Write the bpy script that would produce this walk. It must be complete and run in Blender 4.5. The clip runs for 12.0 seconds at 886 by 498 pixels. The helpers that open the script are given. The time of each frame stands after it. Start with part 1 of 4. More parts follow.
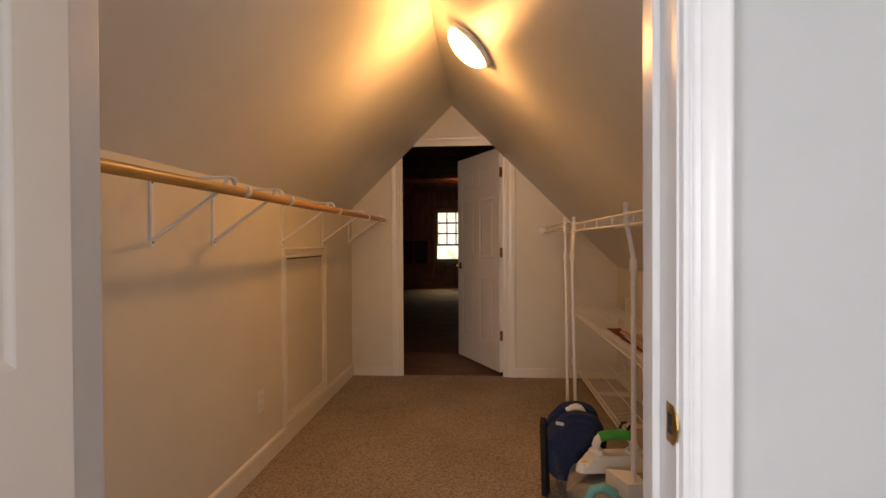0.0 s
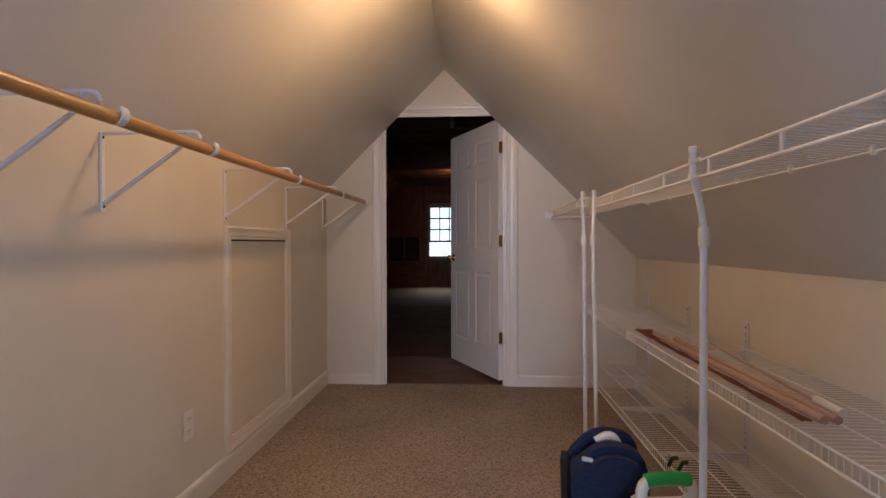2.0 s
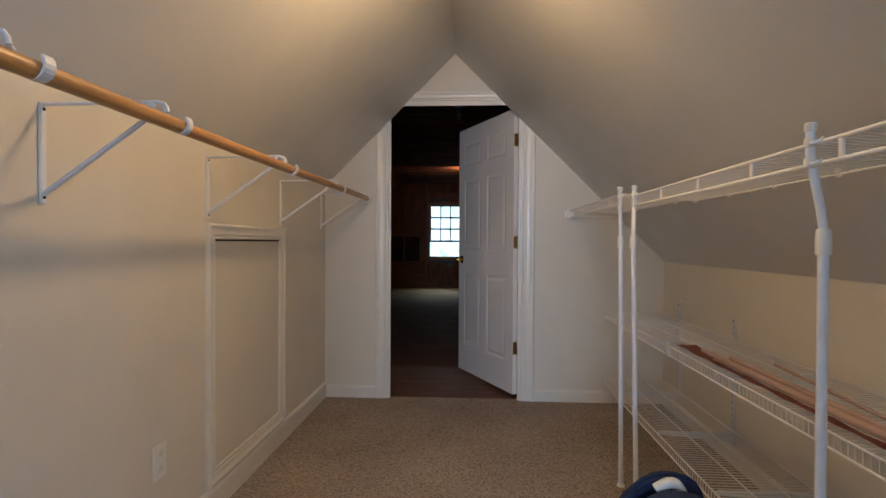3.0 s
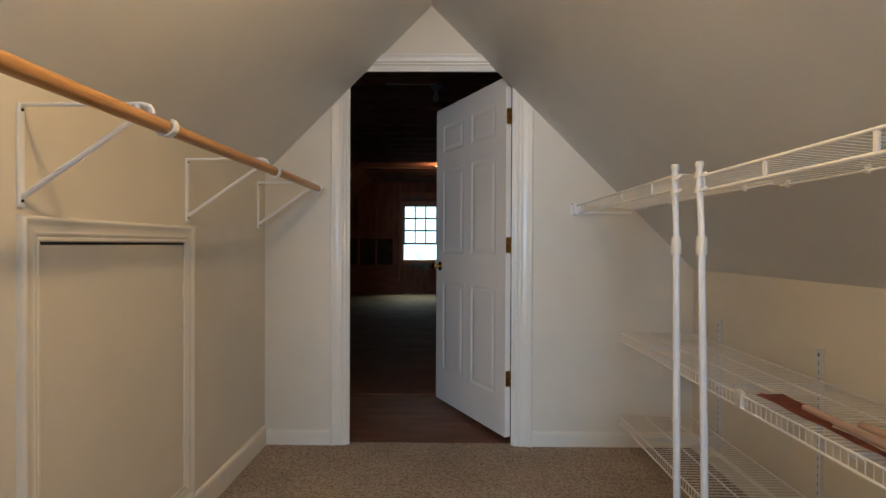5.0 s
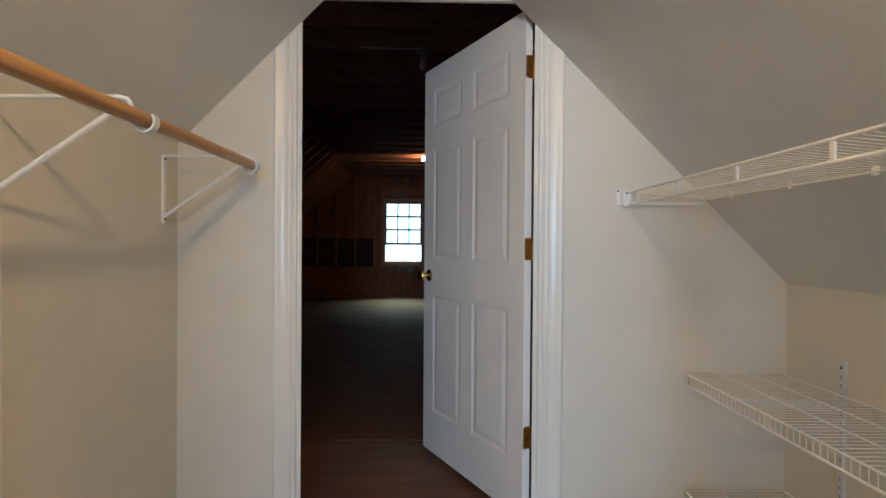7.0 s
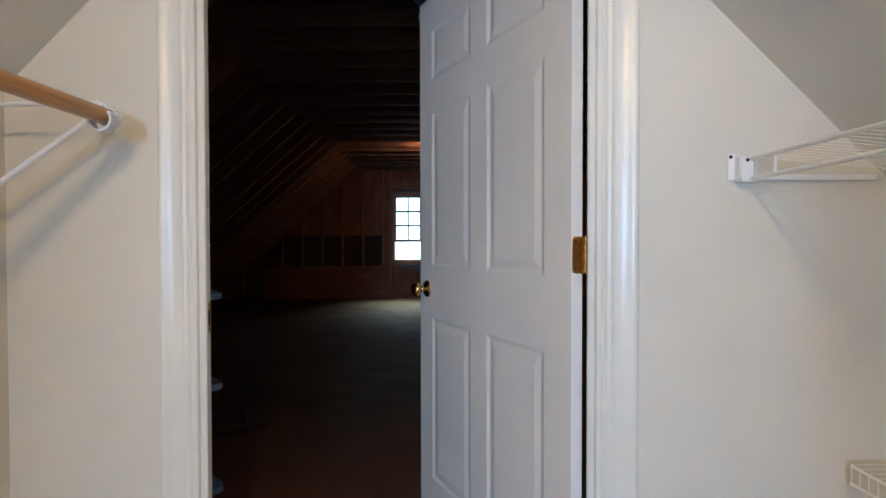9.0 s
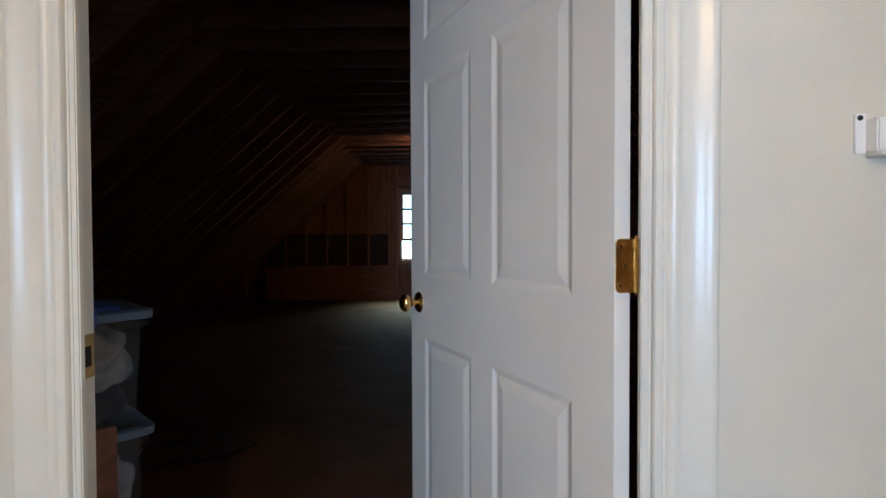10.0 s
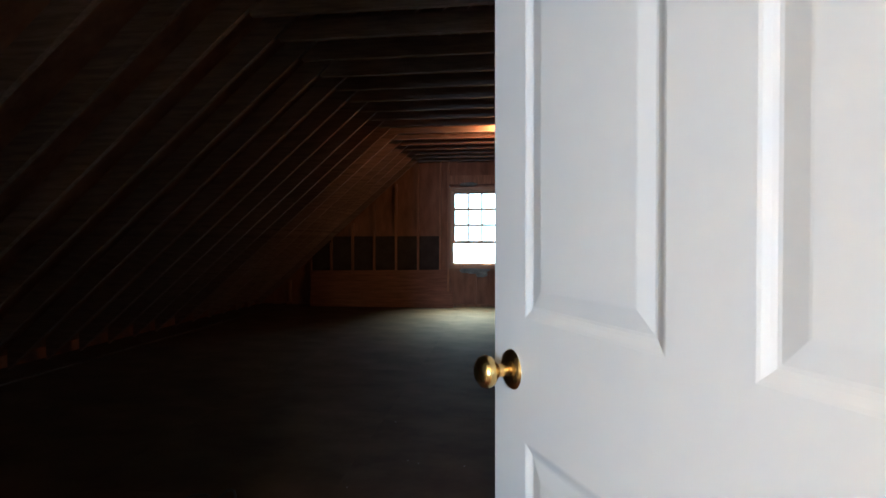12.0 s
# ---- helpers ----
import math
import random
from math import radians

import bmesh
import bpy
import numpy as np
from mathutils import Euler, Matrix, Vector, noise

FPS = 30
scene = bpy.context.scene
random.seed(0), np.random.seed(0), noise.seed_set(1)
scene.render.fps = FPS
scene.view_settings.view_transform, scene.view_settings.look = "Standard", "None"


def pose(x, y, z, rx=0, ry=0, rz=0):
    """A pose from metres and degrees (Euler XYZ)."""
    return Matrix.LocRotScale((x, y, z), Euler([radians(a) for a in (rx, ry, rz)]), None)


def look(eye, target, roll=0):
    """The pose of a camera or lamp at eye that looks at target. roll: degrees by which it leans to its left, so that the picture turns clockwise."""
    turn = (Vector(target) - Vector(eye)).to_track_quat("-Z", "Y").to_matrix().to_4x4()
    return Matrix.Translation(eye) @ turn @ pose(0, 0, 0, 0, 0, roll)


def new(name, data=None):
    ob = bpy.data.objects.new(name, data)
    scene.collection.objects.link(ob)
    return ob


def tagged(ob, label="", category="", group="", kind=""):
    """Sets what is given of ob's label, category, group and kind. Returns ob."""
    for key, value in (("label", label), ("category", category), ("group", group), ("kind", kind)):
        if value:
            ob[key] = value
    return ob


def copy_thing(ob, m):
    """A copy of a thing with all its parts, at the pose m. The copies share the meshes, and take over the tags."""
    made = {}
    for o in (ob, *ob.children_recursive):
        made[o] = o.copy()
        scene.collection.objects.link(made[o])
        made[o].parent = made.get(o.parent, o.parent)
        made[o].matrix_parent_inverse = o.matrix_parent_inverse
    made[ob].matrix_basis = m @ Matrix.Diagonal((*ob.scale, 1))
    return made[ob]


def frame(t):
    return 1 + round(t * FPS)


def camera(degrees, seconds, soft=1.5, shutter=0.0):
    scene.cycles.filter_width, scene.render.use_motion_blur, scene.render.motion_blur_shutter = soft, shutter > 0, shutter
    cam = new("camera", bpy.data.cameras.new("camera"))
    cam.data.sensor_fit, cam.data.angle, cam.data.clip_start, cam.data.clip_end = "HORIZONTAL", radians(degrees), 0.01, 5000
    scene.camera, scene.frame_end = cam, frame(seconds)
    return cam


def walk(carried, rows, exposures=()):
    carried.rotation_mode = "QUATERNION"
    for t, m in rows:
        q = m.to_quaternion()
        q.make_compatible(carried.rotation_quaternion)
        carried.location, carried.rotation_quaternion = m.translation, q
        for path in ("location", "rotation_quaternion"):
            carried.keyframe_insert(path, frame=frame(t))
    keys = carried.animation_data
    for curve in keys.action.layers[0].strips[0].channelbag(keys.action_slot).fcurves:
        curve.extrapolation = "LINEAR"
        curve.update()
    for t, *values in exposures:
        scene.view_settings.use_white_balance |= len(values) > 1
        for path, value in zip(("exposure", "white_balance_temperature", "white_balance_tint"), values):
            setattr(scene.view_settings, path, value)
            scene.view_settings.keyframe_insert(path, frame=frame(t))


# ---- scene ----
cam = camera(80.0, 12.0)
PATH = [
    (0, (0.044, -0.232, 1.234), (-0.105, 1.763, 1.208), -0.3),
    (0.5, (0.015, -0.06, 1.227), (-0.132, 1.934, 1.208), -0.1),
    (1, (-0.033, 0.13, 1.213), (-0.167, 2.125, 1.185), 0.1),
    (1.5, (-0.014, 0.281, 1.136), (-0.135, 2.278, 1.114), -0.0),
    (2, (0.021, 0.454, 1.121), (-0.104, 2.45, 1.098), -0.1),
    (2.5, (-0.018, 0.622, 1.116), (-0.149, 2.618, 1.096), 0.1),
    (3, (-0.09, 0.804, 1.131), (-0.205, 2.8, 1.106), 0.3),
    (3.5, (-0.085, 0.998, 1.121), (-0.186, 2.996, 1.104), 0.1),
    (3.7, (-0.09, 1.097, 1.122), (-0.174, 3.095, 1.105), 0.0),
    (5.5, (-0.134, 1.83, 1.146), (-0.143, 3.83, 1.13), 0.3),
    (6, (-0.117, 2.085, 1.155), (-0.115, 4.085, 1.131), 0.2),
    (6.5, (-0.137, 2.319, 1.146), (-0.124, 4.319, 1.124), 0.2),
    (7, (-0.177, 2.515, 1.151), (-0.133, 4.515, 1.134), 0.4),
    (8.8, (-0.089, 3.264, 1.177), (-0.116, 5.263, 1.14), -0.3),
    (9, (-0.106, 3.338, 1.173), (-0.125, 5.338, 1.139), -0.1),
    (9.5, (-0.100, 3.527, 1.172), (-0.136, 5.527, 1.137), -0.2),
    (10, (-0.062, 3.750, 1.183), (-0.123, 5.749, 1.142), -0.2),
    (10.5, (-0.091, 3.928, 1.169), (-0.186, 5.926, 1.141), -0.2),
    (11, (-0.149, 4.139, 1.166), (-0.285, 6.134, 1.134), -0.1),
    (11.5, (-0.173, 4.297, 1.173), (-0.345, 6.289, 1.144), -0.1),
    (12, (-0.193, 4.529, 1.194), (-0.439, 6.514, 1.161), -0.1),
]
EXPOSURES = [(0, -0.15, 8000, 22), (0.5, -0.1, 7800, 22), (1.5, 0.02, 6500, 21), (2.0, 0.08, 5250, 17), (2.5, 0.16, 4850, 9), (3.5, 0.27, 4800, 3), (5.5, 0.57, 4780, -1), (7.0, 0.87, 4600, -2), (9.0, 1.2, 4400, 0), (9.5, 1.15, 4350, -1), (10.5, 1.5, 4450, -2), (11.0, 1.95, 4450, -3), (12, 2.38, 4450, -4)]
walk(cam, [(t, look(eye, target, roll)) for t, eye, target, roll in PATH], EXPOSURES)

# world, sun, large lights
world = bpy.data.worlds.new("world")
scene.world = world
world.use_nodes = True
wn = world.node_tree
sky = wn.nodes.new("ShaderNodeTexSky")
sky.sky_type, sky.sun_disc = "NISHITA", False
sky.sun_elevation, sky.sun_rotation = radians(50), radians(150)
wn.links.new(sky.outputs[0], wn.nodes["Background"].inputs[0])
wn.nodes["Background"].inputs[1].default_value = 0.05


def lamp(name, kind, energy, color, m, **more):
    data = bpy.data.lights.new(name, kind)
    data.energy, data.color = energy, color
    if "size" in more:
        data.shape, data.size, data.size_y = "RECTANGLE", more["size"][0], more["size"][1]
    if "radius" in more:
        data.shadow_soft_size = more["radius"]
    if "spread" in more:
        data.spread = radians(more["spread"])
    if "angle" in more:
        data.angle = radians(more["angle"])
    ob = new(name, data)
    ob.matrix_world = m
    return ob


# an overcast day; daylight enters by the attic window and the front room's back window
lamp("sun", "SUN", 3.0, (1.0, 0.96, 0.9), look((3, 6, 12), (0, 14, 0)), angle=12)
lamp("attic_window_light", "AREA", 12.0, (1.0, 0.80, 0.45), look((-0.79, 14.16, 1.4), (-0.79, 13.35, 0.0)), size=(0.72, 1.15), spread=78)
# two unseen fill lamps added before closed room walls, with no window behind them
lamp("side_fill_light", "AREA", 31, (0.66, 0.80, 1.0), look((2.1, -1.7, 1.5), (-0.6, 0.4, 1.3)), size=(1.1, 1.2))
lamp("other_fill_light", "AREA", 100, (0.66, 0.80, 1.0), look((-2.3, -1.9, 1.5), (0.6, 0.6, 1.3)), size=(1.1, 1.2))
lamp("front_window_light", "AREA", 200, (0.80, 0.89, 1.0), look((-0.45, -5.9, 1.5), (-0.1, 4.0, 1.25)), size=(2.6, 1.3))
lamp("closet_lamp_light", "POINT", 29, (1.0, 0.50, 0.155), pose(-0.053, 2.50, 2.209), radius=0.075)
lamp("attic_bulb_light", "POINT", 4.2, (1.0, 0.21, 0.028), pose(-0.32, 11.24, 2.562), radius=0.03)


# ---- materials ----
def mat(name, color, rough=0.6, metal=0.0, var=0.0, scale=8.0, bump=0.0, bscale=200.0, grain=None, color2=None, spec=0.5, emit=0.0, trans=0.0, alpha=1.0, coat=0.0, rand=0.0, streak=0.0):
    m = bpy.data.materials.new(name)
    m.use_nodes = True
    nt = m.node_tree
    b = nt.nodes["Principled BSDF"]
    b.inputs["Base Color"].default_value = (*color, 1)
    b.inputs["Roughness"].default_value = rough
    b.inputs["Metallic"].default_value = metal
    b.inputs["Specular IOR Level"].default_value = spec
    b.inputs["Transmission Weight"].default_value = trans
    b.inputs["Alpha"].default_value = alpha
    b.inputs["Coat Weight"].default_value = coat
    if emit:
        b.inputs["Emission Color"].default_value = (*color, 1)
        b.inputs["Emission Strength"].default_value = emit
    tc = nt.nodes.new("ShaderNodeTexCoord")
    src = tc.outputs["Object"]
    if grain:
        mp = nt.nodes.new("ShaderNodeMapping")
        mp.inputs["Scale"].default_value = grain
        nt.links.new(src, mp.inputs[0])
        src = mp.outputs[0]
    if var or color2:
        n1 = nt.nodes.new("ShaderNodeTexNoise")
        n1.inputs["Scale"].default_value, n1.inputs["Detail"].default_value = scale, 6
        n1.inputs["Roughness"].default_value = 0.62
        nt.links.new(src, n1.inputs[0])
        r = nt.nodes.new("ShaderNodeValToRGB")
        c2 = color2 or tuple(c * (1 - var) for c in color)
        r.color_ramp.elements[0].position, r.color_ramp.elements[1].position = 0.33, 0.67
        r.color_ramp.elements[0].color = (*c2, 1)
        r.color_ramp.elements[1].color = (*[min(1, c * (1 + (var if not color2 else 0) * 0.4)) for c in color], 1)
        nt.links.new(n1.outputs[0], r.inputs[0])
        out = r.outputs[0]
        # a broad, faint unevenness on top of the grain
        n3 = nt.nodes.new("ShaderNodeTexNoise")
        n3.inputs["Scale"].default_value, n3.inputs["Detail"].default_value = 0.9, 3
        nt.links.new(tc.outputs["Object"], n3.inputs[0])
        hs = nt.nodes.new("ShaderNodeHueSaturation")
        mr = nt.nodes.new("ShaderNodeMapRange")
        mr.inputs[1].default_value, mr.inputs[2].default_value = 0.3, 0.7
        mr.inputs[3].default_value, mr.inputs[4].default_value = 1 - 0.06 - streak, 1 + 0.05 + streak
        nt.links.new(n3.outputs[0], mr.inputs[0])
        last = mr.outputs[0]
        if rand:
            oi = nt.nodes.new("ShaderNodeObjectInfo")
            mr2 = nt.nodes.new("ShaderNodeMapRange")
            mr2.inputs[3].default_value, mr2.inputs[4].default_value = 1 - rand, 1 + rand
            nt.links.new(oi.outputs["Random"], mr2.inputs[0])
            mu = nt.nodes.new("ShaderNodeMath")
            mu.operation = "MULTIPLY"
            nt.links.new(last, mu.inputs[0]), nt.links.new(mr2.outputs[0], mu.inputs[1])
            last = mu.outputs[0]
        nt.links.new(last, hs.inputs["Value"])
        nt.links.new(out, hs.inputs["Color"])
        nt.links.new(hs.outputs[0], b.inputs["Base Color"])
        rr = nt.nodes.new("ShaderNodeMapRange")
        rr.inputs[3].default_value, rr.inputs[4].default_value = min(1, rough * 1.12), rough * 0.88
        nt.links.new(n1.outputs[0], rr.inputs[0])
        nt.links.new(rr.outputs[0], b.inputs["Roughness"])
    if bump:
        n2 = nt.nodes.new("ShaderNodeTexNoise")
        n2.inputs["Scale"].default_value, n2.inputs["Detail"].default_value = bscale, 4
        nt.links.new(src, n2.inputs[0])
        bp = nt.nodes.new("ShaderNodeBump")
        bp.inputs["Strength"].default_value, bp.inputs["Distance"].default_value = bump, 0.004
        nt.links.new(n2.outputs[0], bp.inputs["Height"])
        nt.links.new(bp.outputs[0], b.inputs["Normal"])
    return m


M_WALL = mat("cream_wall_paint", (0.70, 0.663, 0.57), 0.55, var=0.03, scale=5, bump=0.12, bscale=160)
M_CEIL = mat("ceiling_paint", (0.74, 0.735, 0.69), 0.42, var=0.03, scale=4, bump=0.12, bscale=160)
M_TRIM = mat("glossy_cream_trim", (0.755, 0.73, 0.655), 0.29, var=0.03, scale=12, bump=0.05, bscale=90)
M_TRIMW = mat("white_trim", (0.66, 0.67, 0.675), 0.3, var=0.03, scale=12, bump=0.05, bscale=90)
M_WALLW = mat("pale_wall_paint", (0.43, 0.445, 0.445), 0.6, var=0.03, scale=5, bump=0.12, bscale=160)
M_DOOR = mat("white_door_paint", (0.88, 0.84, 0.78), 0.2, var=0.025, scale=4, bump=0.035, bscale=40)
M_WIRE = mat("white_vinyl_wire", (0.85, 0.845, 0.83), 0.4, var=0.05, scale=30)
M_STEEL = mat("white_enamel_steel", (0.80, 0.82, 0.86), 0.35, var=0.05, scale=40)
M_GALV = mat("grey_painted_steel", (0.68, 0.70, 0.73), 0.4, var=0.08, scale=40)
M_BRASS = mat("brass", (0.75, 0.52, 0.18), 0.22, 1.0, var=0.12, scale=30)
M_ABRASS = mat("dull_brass", (0.60, 0.41, 0.14), 0.32, 1.0, var=0.3, scale=40)
M_DULLSCREW = mat("tarnished_screw", (0.20, 0.13, 0.05), 0.45, 1.0, var=0.3, scale=60)
M_DARK = mat("black_plastic", (0.012, 0.012, 0.014), 0.45, var=0.2, scale=30)
M_SLOTG = mat("grey_slot", (0.22, 0.23, 0.25), 0.7)
M_CRACK = mat("brown_crack", (0.16, 0.10, 0.06), 0.8, var=0.4, scale=12)
M_SLOT = mat("dark_slot", (0.02, 0.018, 0.015), 0.8)
M_ROD = mat("varnished_rod_wood", (0.52, 0.275, 0.075), 0.35, var=0.28, scale=6, grain=(18, 0.8, 18), bump=0.08, bscale=20, coat=0.2)
M_DOWEL = mat("reddish_dowel_wood", (0.46, 0.33, 0.27), 0.5, var=0.25, scale=6, grain=(18, 0.8, 18))
M_RAFTER = mat("aged_softwood", (0.26, 0.175, 0.13), 0.75, var=0.4, scale=3, grain=(1.2, 14, 14), bump=0.3, bscale=30, rand=0.2)
M_STUD = mat("aged_stud_wood", (0.32, 0.16, 0.085), 0.75, var=0.4, scale=3, grain=(14, 14, 1.2), bump=0.3, bscale=30, rand=0.2)
M_SHEATH = mat("plywood_sheathing", (0.27, 0.13, 0.07), 0.8, var=0.35, scale=2.5, grain=(3, 3, 0.8), bump=0.2, bscale=40, streak=0.1)
M_FELT = mat("dark_insulation_board", (0.05, 0.036, 0.03), 0.9, var=0.3, scale=6)
M_PLANK = mat("rough_board", (0.22, 0.095, 0.05), 0.7, var=0.4, scale=2.5, grain=(1.0, 10, 12), bump=0.2, bscale=30)
# shade on the dusty floor past the door is put into this dark colour
M_PLY = mat("dusty_shaded_plywood_floor", (0.070, 0.048, 0.027), 0.75, color2=(0.030, 0.019, 0.011), spec=0.25, scale=1.7, grain=(1.0, 1.5, 1), bump=0.15, bscale=60, streak=0.12, rand=0.08)
M_REDFLOOR = mat("reddish_plywood", (0.145, 0.062, 0.034), 0.55, var=0.35, scale=2.4, grain=(1.2, 6, 1), bump=0.12, bscale=60)
M_INSUL = mat("grey_insulation", (0.22, 0.23, 0.21), 0.95, var=0.4, scale=9, bump=1.0, bscale=30)
M_WINWOOD = mat("varnished_window_wood", (0.33, 0.17, 0.06), 0.45, var=0.25, scale=5, grain=(4, 4, 14))
M_GLASS = mat("window_glass", (1, 1, 1), 0.0, trans=1.0)
M_TOTE = mat("clear_plastic", (0.34, 0.37, 0.43), 0.2, var=0.10, scale=10, alpha=0.07)
M_LID = mat("grey_blue_plastic", (0.11, 0.145, 0.215), 0.4, var=0.06, scale=10)
M_BLUELID = mat("blue_plastic", (0.035, 0.09, 0.40), 0.4, var=0.06, scale=10)
M_CLOTHD = mat("dark_packed_cloth", (0.035, 0.04, 0.06), 0.9, var=0.4, scale=14, bump=0.8, bscale=25)
M_CLOTHR = mat("red_packed_cloth", (0.22, 0.06, 0.05), 0.9, var=0.4, scale=14, bump=0.8, bscale=25)
M_CLOTH = mat("pale_packed_cloth", (0.36, 0.35, 0.345), 0.9, var=0.4, scale=14, bump=0.8, bscale=25)
M_NAVY = mat("navy_fabric", (0.018, 0.032, 0.085), 0.85, var=0.25, scale=60, bump=0.35, bscale=500)
M_WHITEP = mat("white_plastic", (0.80, 0.79, 0.74), 0.35, var=0.04, scale=14)
M_GREEN = mat("green_plastic", (0.03, 0.36, 0.06), 0.4, var=0.06, scale=14)
M_TEAL = mat("teal_plastic", (0.16, 0.52, 0.54), 0.45, var=0.06, scale=14)
M_PAPER = mat("white_paper", (0.78, 0.78, 0.76), 0.8, var=0.05, scale=8)
M_LEATHER = mat("red_brown_leather", (0.30, 0.085, 0.055), 0.5, var=0.3, scale=18, bump=0.4, bscale=120)
M_LAMPGLASS = mat("lit_opal_glass", (1.0, 0.74, 0.40), 0.3, emit=9.0)
M_BULB = mat("lit_bulb_glass", (1.0, 0.55, 0.2), 0.3, emit=30.0)
M_BULBOFF = mat("unlit_bulb_glass", (0.55, 0.60, 0.66), 0.15, var=0.05)
M_SOCKET = mat("blue_grey_porcelain", (0.20, 0.30, 0.40), 0.35, var=0.08)



def worn_to_shaded(m, worn, start, end):
    """Bare worn wood by the door that fades, unevenly, into dusty floor darkened as shade."""
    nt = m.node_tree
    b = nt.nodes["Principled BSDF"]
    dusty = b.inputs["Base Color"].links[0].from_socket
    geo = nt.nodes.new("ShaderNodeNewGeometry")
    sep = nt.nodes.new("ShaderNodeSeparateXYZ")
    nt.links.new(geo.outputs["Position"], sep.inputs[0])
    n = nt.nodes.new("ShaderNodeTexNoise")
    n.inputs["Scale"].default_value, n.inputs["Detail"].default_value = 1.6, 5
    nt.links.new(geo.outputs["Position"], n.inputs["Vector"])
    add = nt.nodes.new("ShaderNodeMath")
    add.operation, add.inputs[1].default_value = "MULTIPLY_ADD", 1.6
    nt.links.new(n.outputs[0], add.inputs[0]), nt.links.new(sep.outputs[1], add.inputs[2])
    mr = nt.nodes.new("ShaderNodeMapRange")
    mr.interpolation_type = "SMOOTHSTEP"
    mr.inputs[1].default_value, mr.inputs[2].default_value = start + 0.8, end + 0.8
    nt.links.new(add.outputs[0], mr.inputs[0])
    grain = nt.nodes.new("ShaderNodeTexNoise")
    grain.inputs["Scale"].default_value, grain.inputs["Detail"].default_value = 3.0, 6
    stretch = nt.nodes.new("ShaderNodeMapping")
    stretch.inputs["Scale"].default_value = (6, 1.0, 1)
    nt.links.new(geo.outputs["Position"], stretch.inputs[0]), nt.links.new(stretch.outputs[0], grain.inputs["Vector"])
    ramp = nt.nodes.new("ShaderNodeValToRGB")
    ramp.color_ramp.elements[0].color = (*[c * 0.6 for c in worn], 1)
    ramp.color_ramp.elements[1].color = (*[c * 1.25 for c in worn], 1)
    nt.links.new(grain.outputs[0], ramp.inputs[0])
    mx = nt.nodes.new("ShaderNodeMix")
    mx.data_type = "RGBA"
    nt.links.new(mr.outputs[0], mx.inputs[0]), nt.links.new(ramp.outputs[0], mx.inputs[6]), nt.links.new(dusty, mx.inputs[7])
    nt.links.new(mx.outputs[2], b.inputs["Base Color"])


worn_to_shaded(M_PLY, (0.15, 0.060, 0.031), 5.3, 7.4)


def carpet():
    m = mat("speckled_carpet", (0.34, 0.27, 0.20), 0.95, spec=0.15)
    nt = m.node_tree
    b = nt.nodes["Principled BSDF"]
    tc = nt.nodes.new("ShaderNodeTexCoord")
    v = nt.nodes.new("ShaderNodeTexVoronoi")
    v.inputs["Scale"].default_value = 130
    n = nt.nodes.new("ShaderNodeTexNoise")
    n.inputs["Scale"].default_value, n.inputs["Detail"].default_value = 75, 3
    big = nt.nodes.new("ShaderNodeTexNoise")
    big.inputs["Scale"].default_value = 2.0
    r = nt.nodes.new("ShaderNodeValToRGB")
    e = r.color_ramp.elements
    e[0].position, e[0].color = 0.28, (0.170, 0.136, 0.111, 1)
    e[1].position, e[1].color = 0.70, (0.435, 0.366, 0.300, 1)
    mid = e.new(0.47)
    mid.color = (0.318, 0.265, 0.219, 1)
    for k in (v, n, big):
        nt.links.new(tc.outputs["Object"], k.inputs["Vector"])
    mx = nt.nodes.new("ShaderNodeMix")
    mx.data_type = "FLOAT"
    mx.inputs[0].default_value = 0.35
    sep = nt.nodes.new("ShaderNodeSeparateColor")
    nt.links.new(v.outputs["Color"], sep.inputs[0])
    nt.links.new(n.outputs[0], mx.inputs[2]), nt.links.new(sep.outputs[0], mx.inputs[3])
    nt.links.new(mx.outputs[0], r.inputs[0])
    hs = nt.nodes.new("ShaderNodeHueSaturation")
    mr = nt.nodes.new("ShaderNodeMapRange")
    mr.inputs[1].default_value, mr.inputs[2].default_value, mr.inputs[3].default_value, mr.inputs[4].default_value = 0.3, 0.7, 0.9, 1.1
    nt.links.new(big.outputs[0], mr.inputs[0]), nt.links.new(mr.outputs[0], hs.inputs["Value"])
    nt.links.new(r.outputs[0], hs.inputs["Color"]), nt.links.new(hs.outputs[0], b.inputs["Base Color"])
    bp = nt.nodes.new("ShaderNodeBump")
    bp.inputs["Strength"].default_value, bp.inputs["Distance"].default_value = 0.9, 0.006
    nt.links.new(mx.outputs[0], bp.inputs["Height"]), nt.links.new(bp.outputs[0], b.inputs["Normal"])
    return m


M_CARPET = carpet()


# ---- mesh helpers ----
def mesh(name, bm, material, smooth=False):
    bmesh.ops.recalc_face_normals(bm, faces=bm.faces)
    me = bpy.data.meshes.new(name)
    bm.to_mesh(me)
    bm.free()
    me.materials.append(material)
    if smooth:
        for p in me.polygons:
            p.use_smooth = True
        me.set_sharp_from_angle(angle=radians(40))
    return me


def thing(name, bm, material, label="", category="", group="", kind="", smooth=False):
    return tagged(new(name, mesh(name, bm, material, smooth)), label, category, group, kind)


def part(name, bm, material, parent, label="", smooth=False):
    ob = new(name, mesh(name, bm, material, smooth))
    ob.parent = parent
    return tagged(ob, label)


def empty(name, at, label, category, group="", rz=0):
    ob = new(name)
    ob.matrix_world = pose(*at, 0, 0, rz)
    ob.empty_display_size = 0.1
    return tagged(ob, label, category, group)


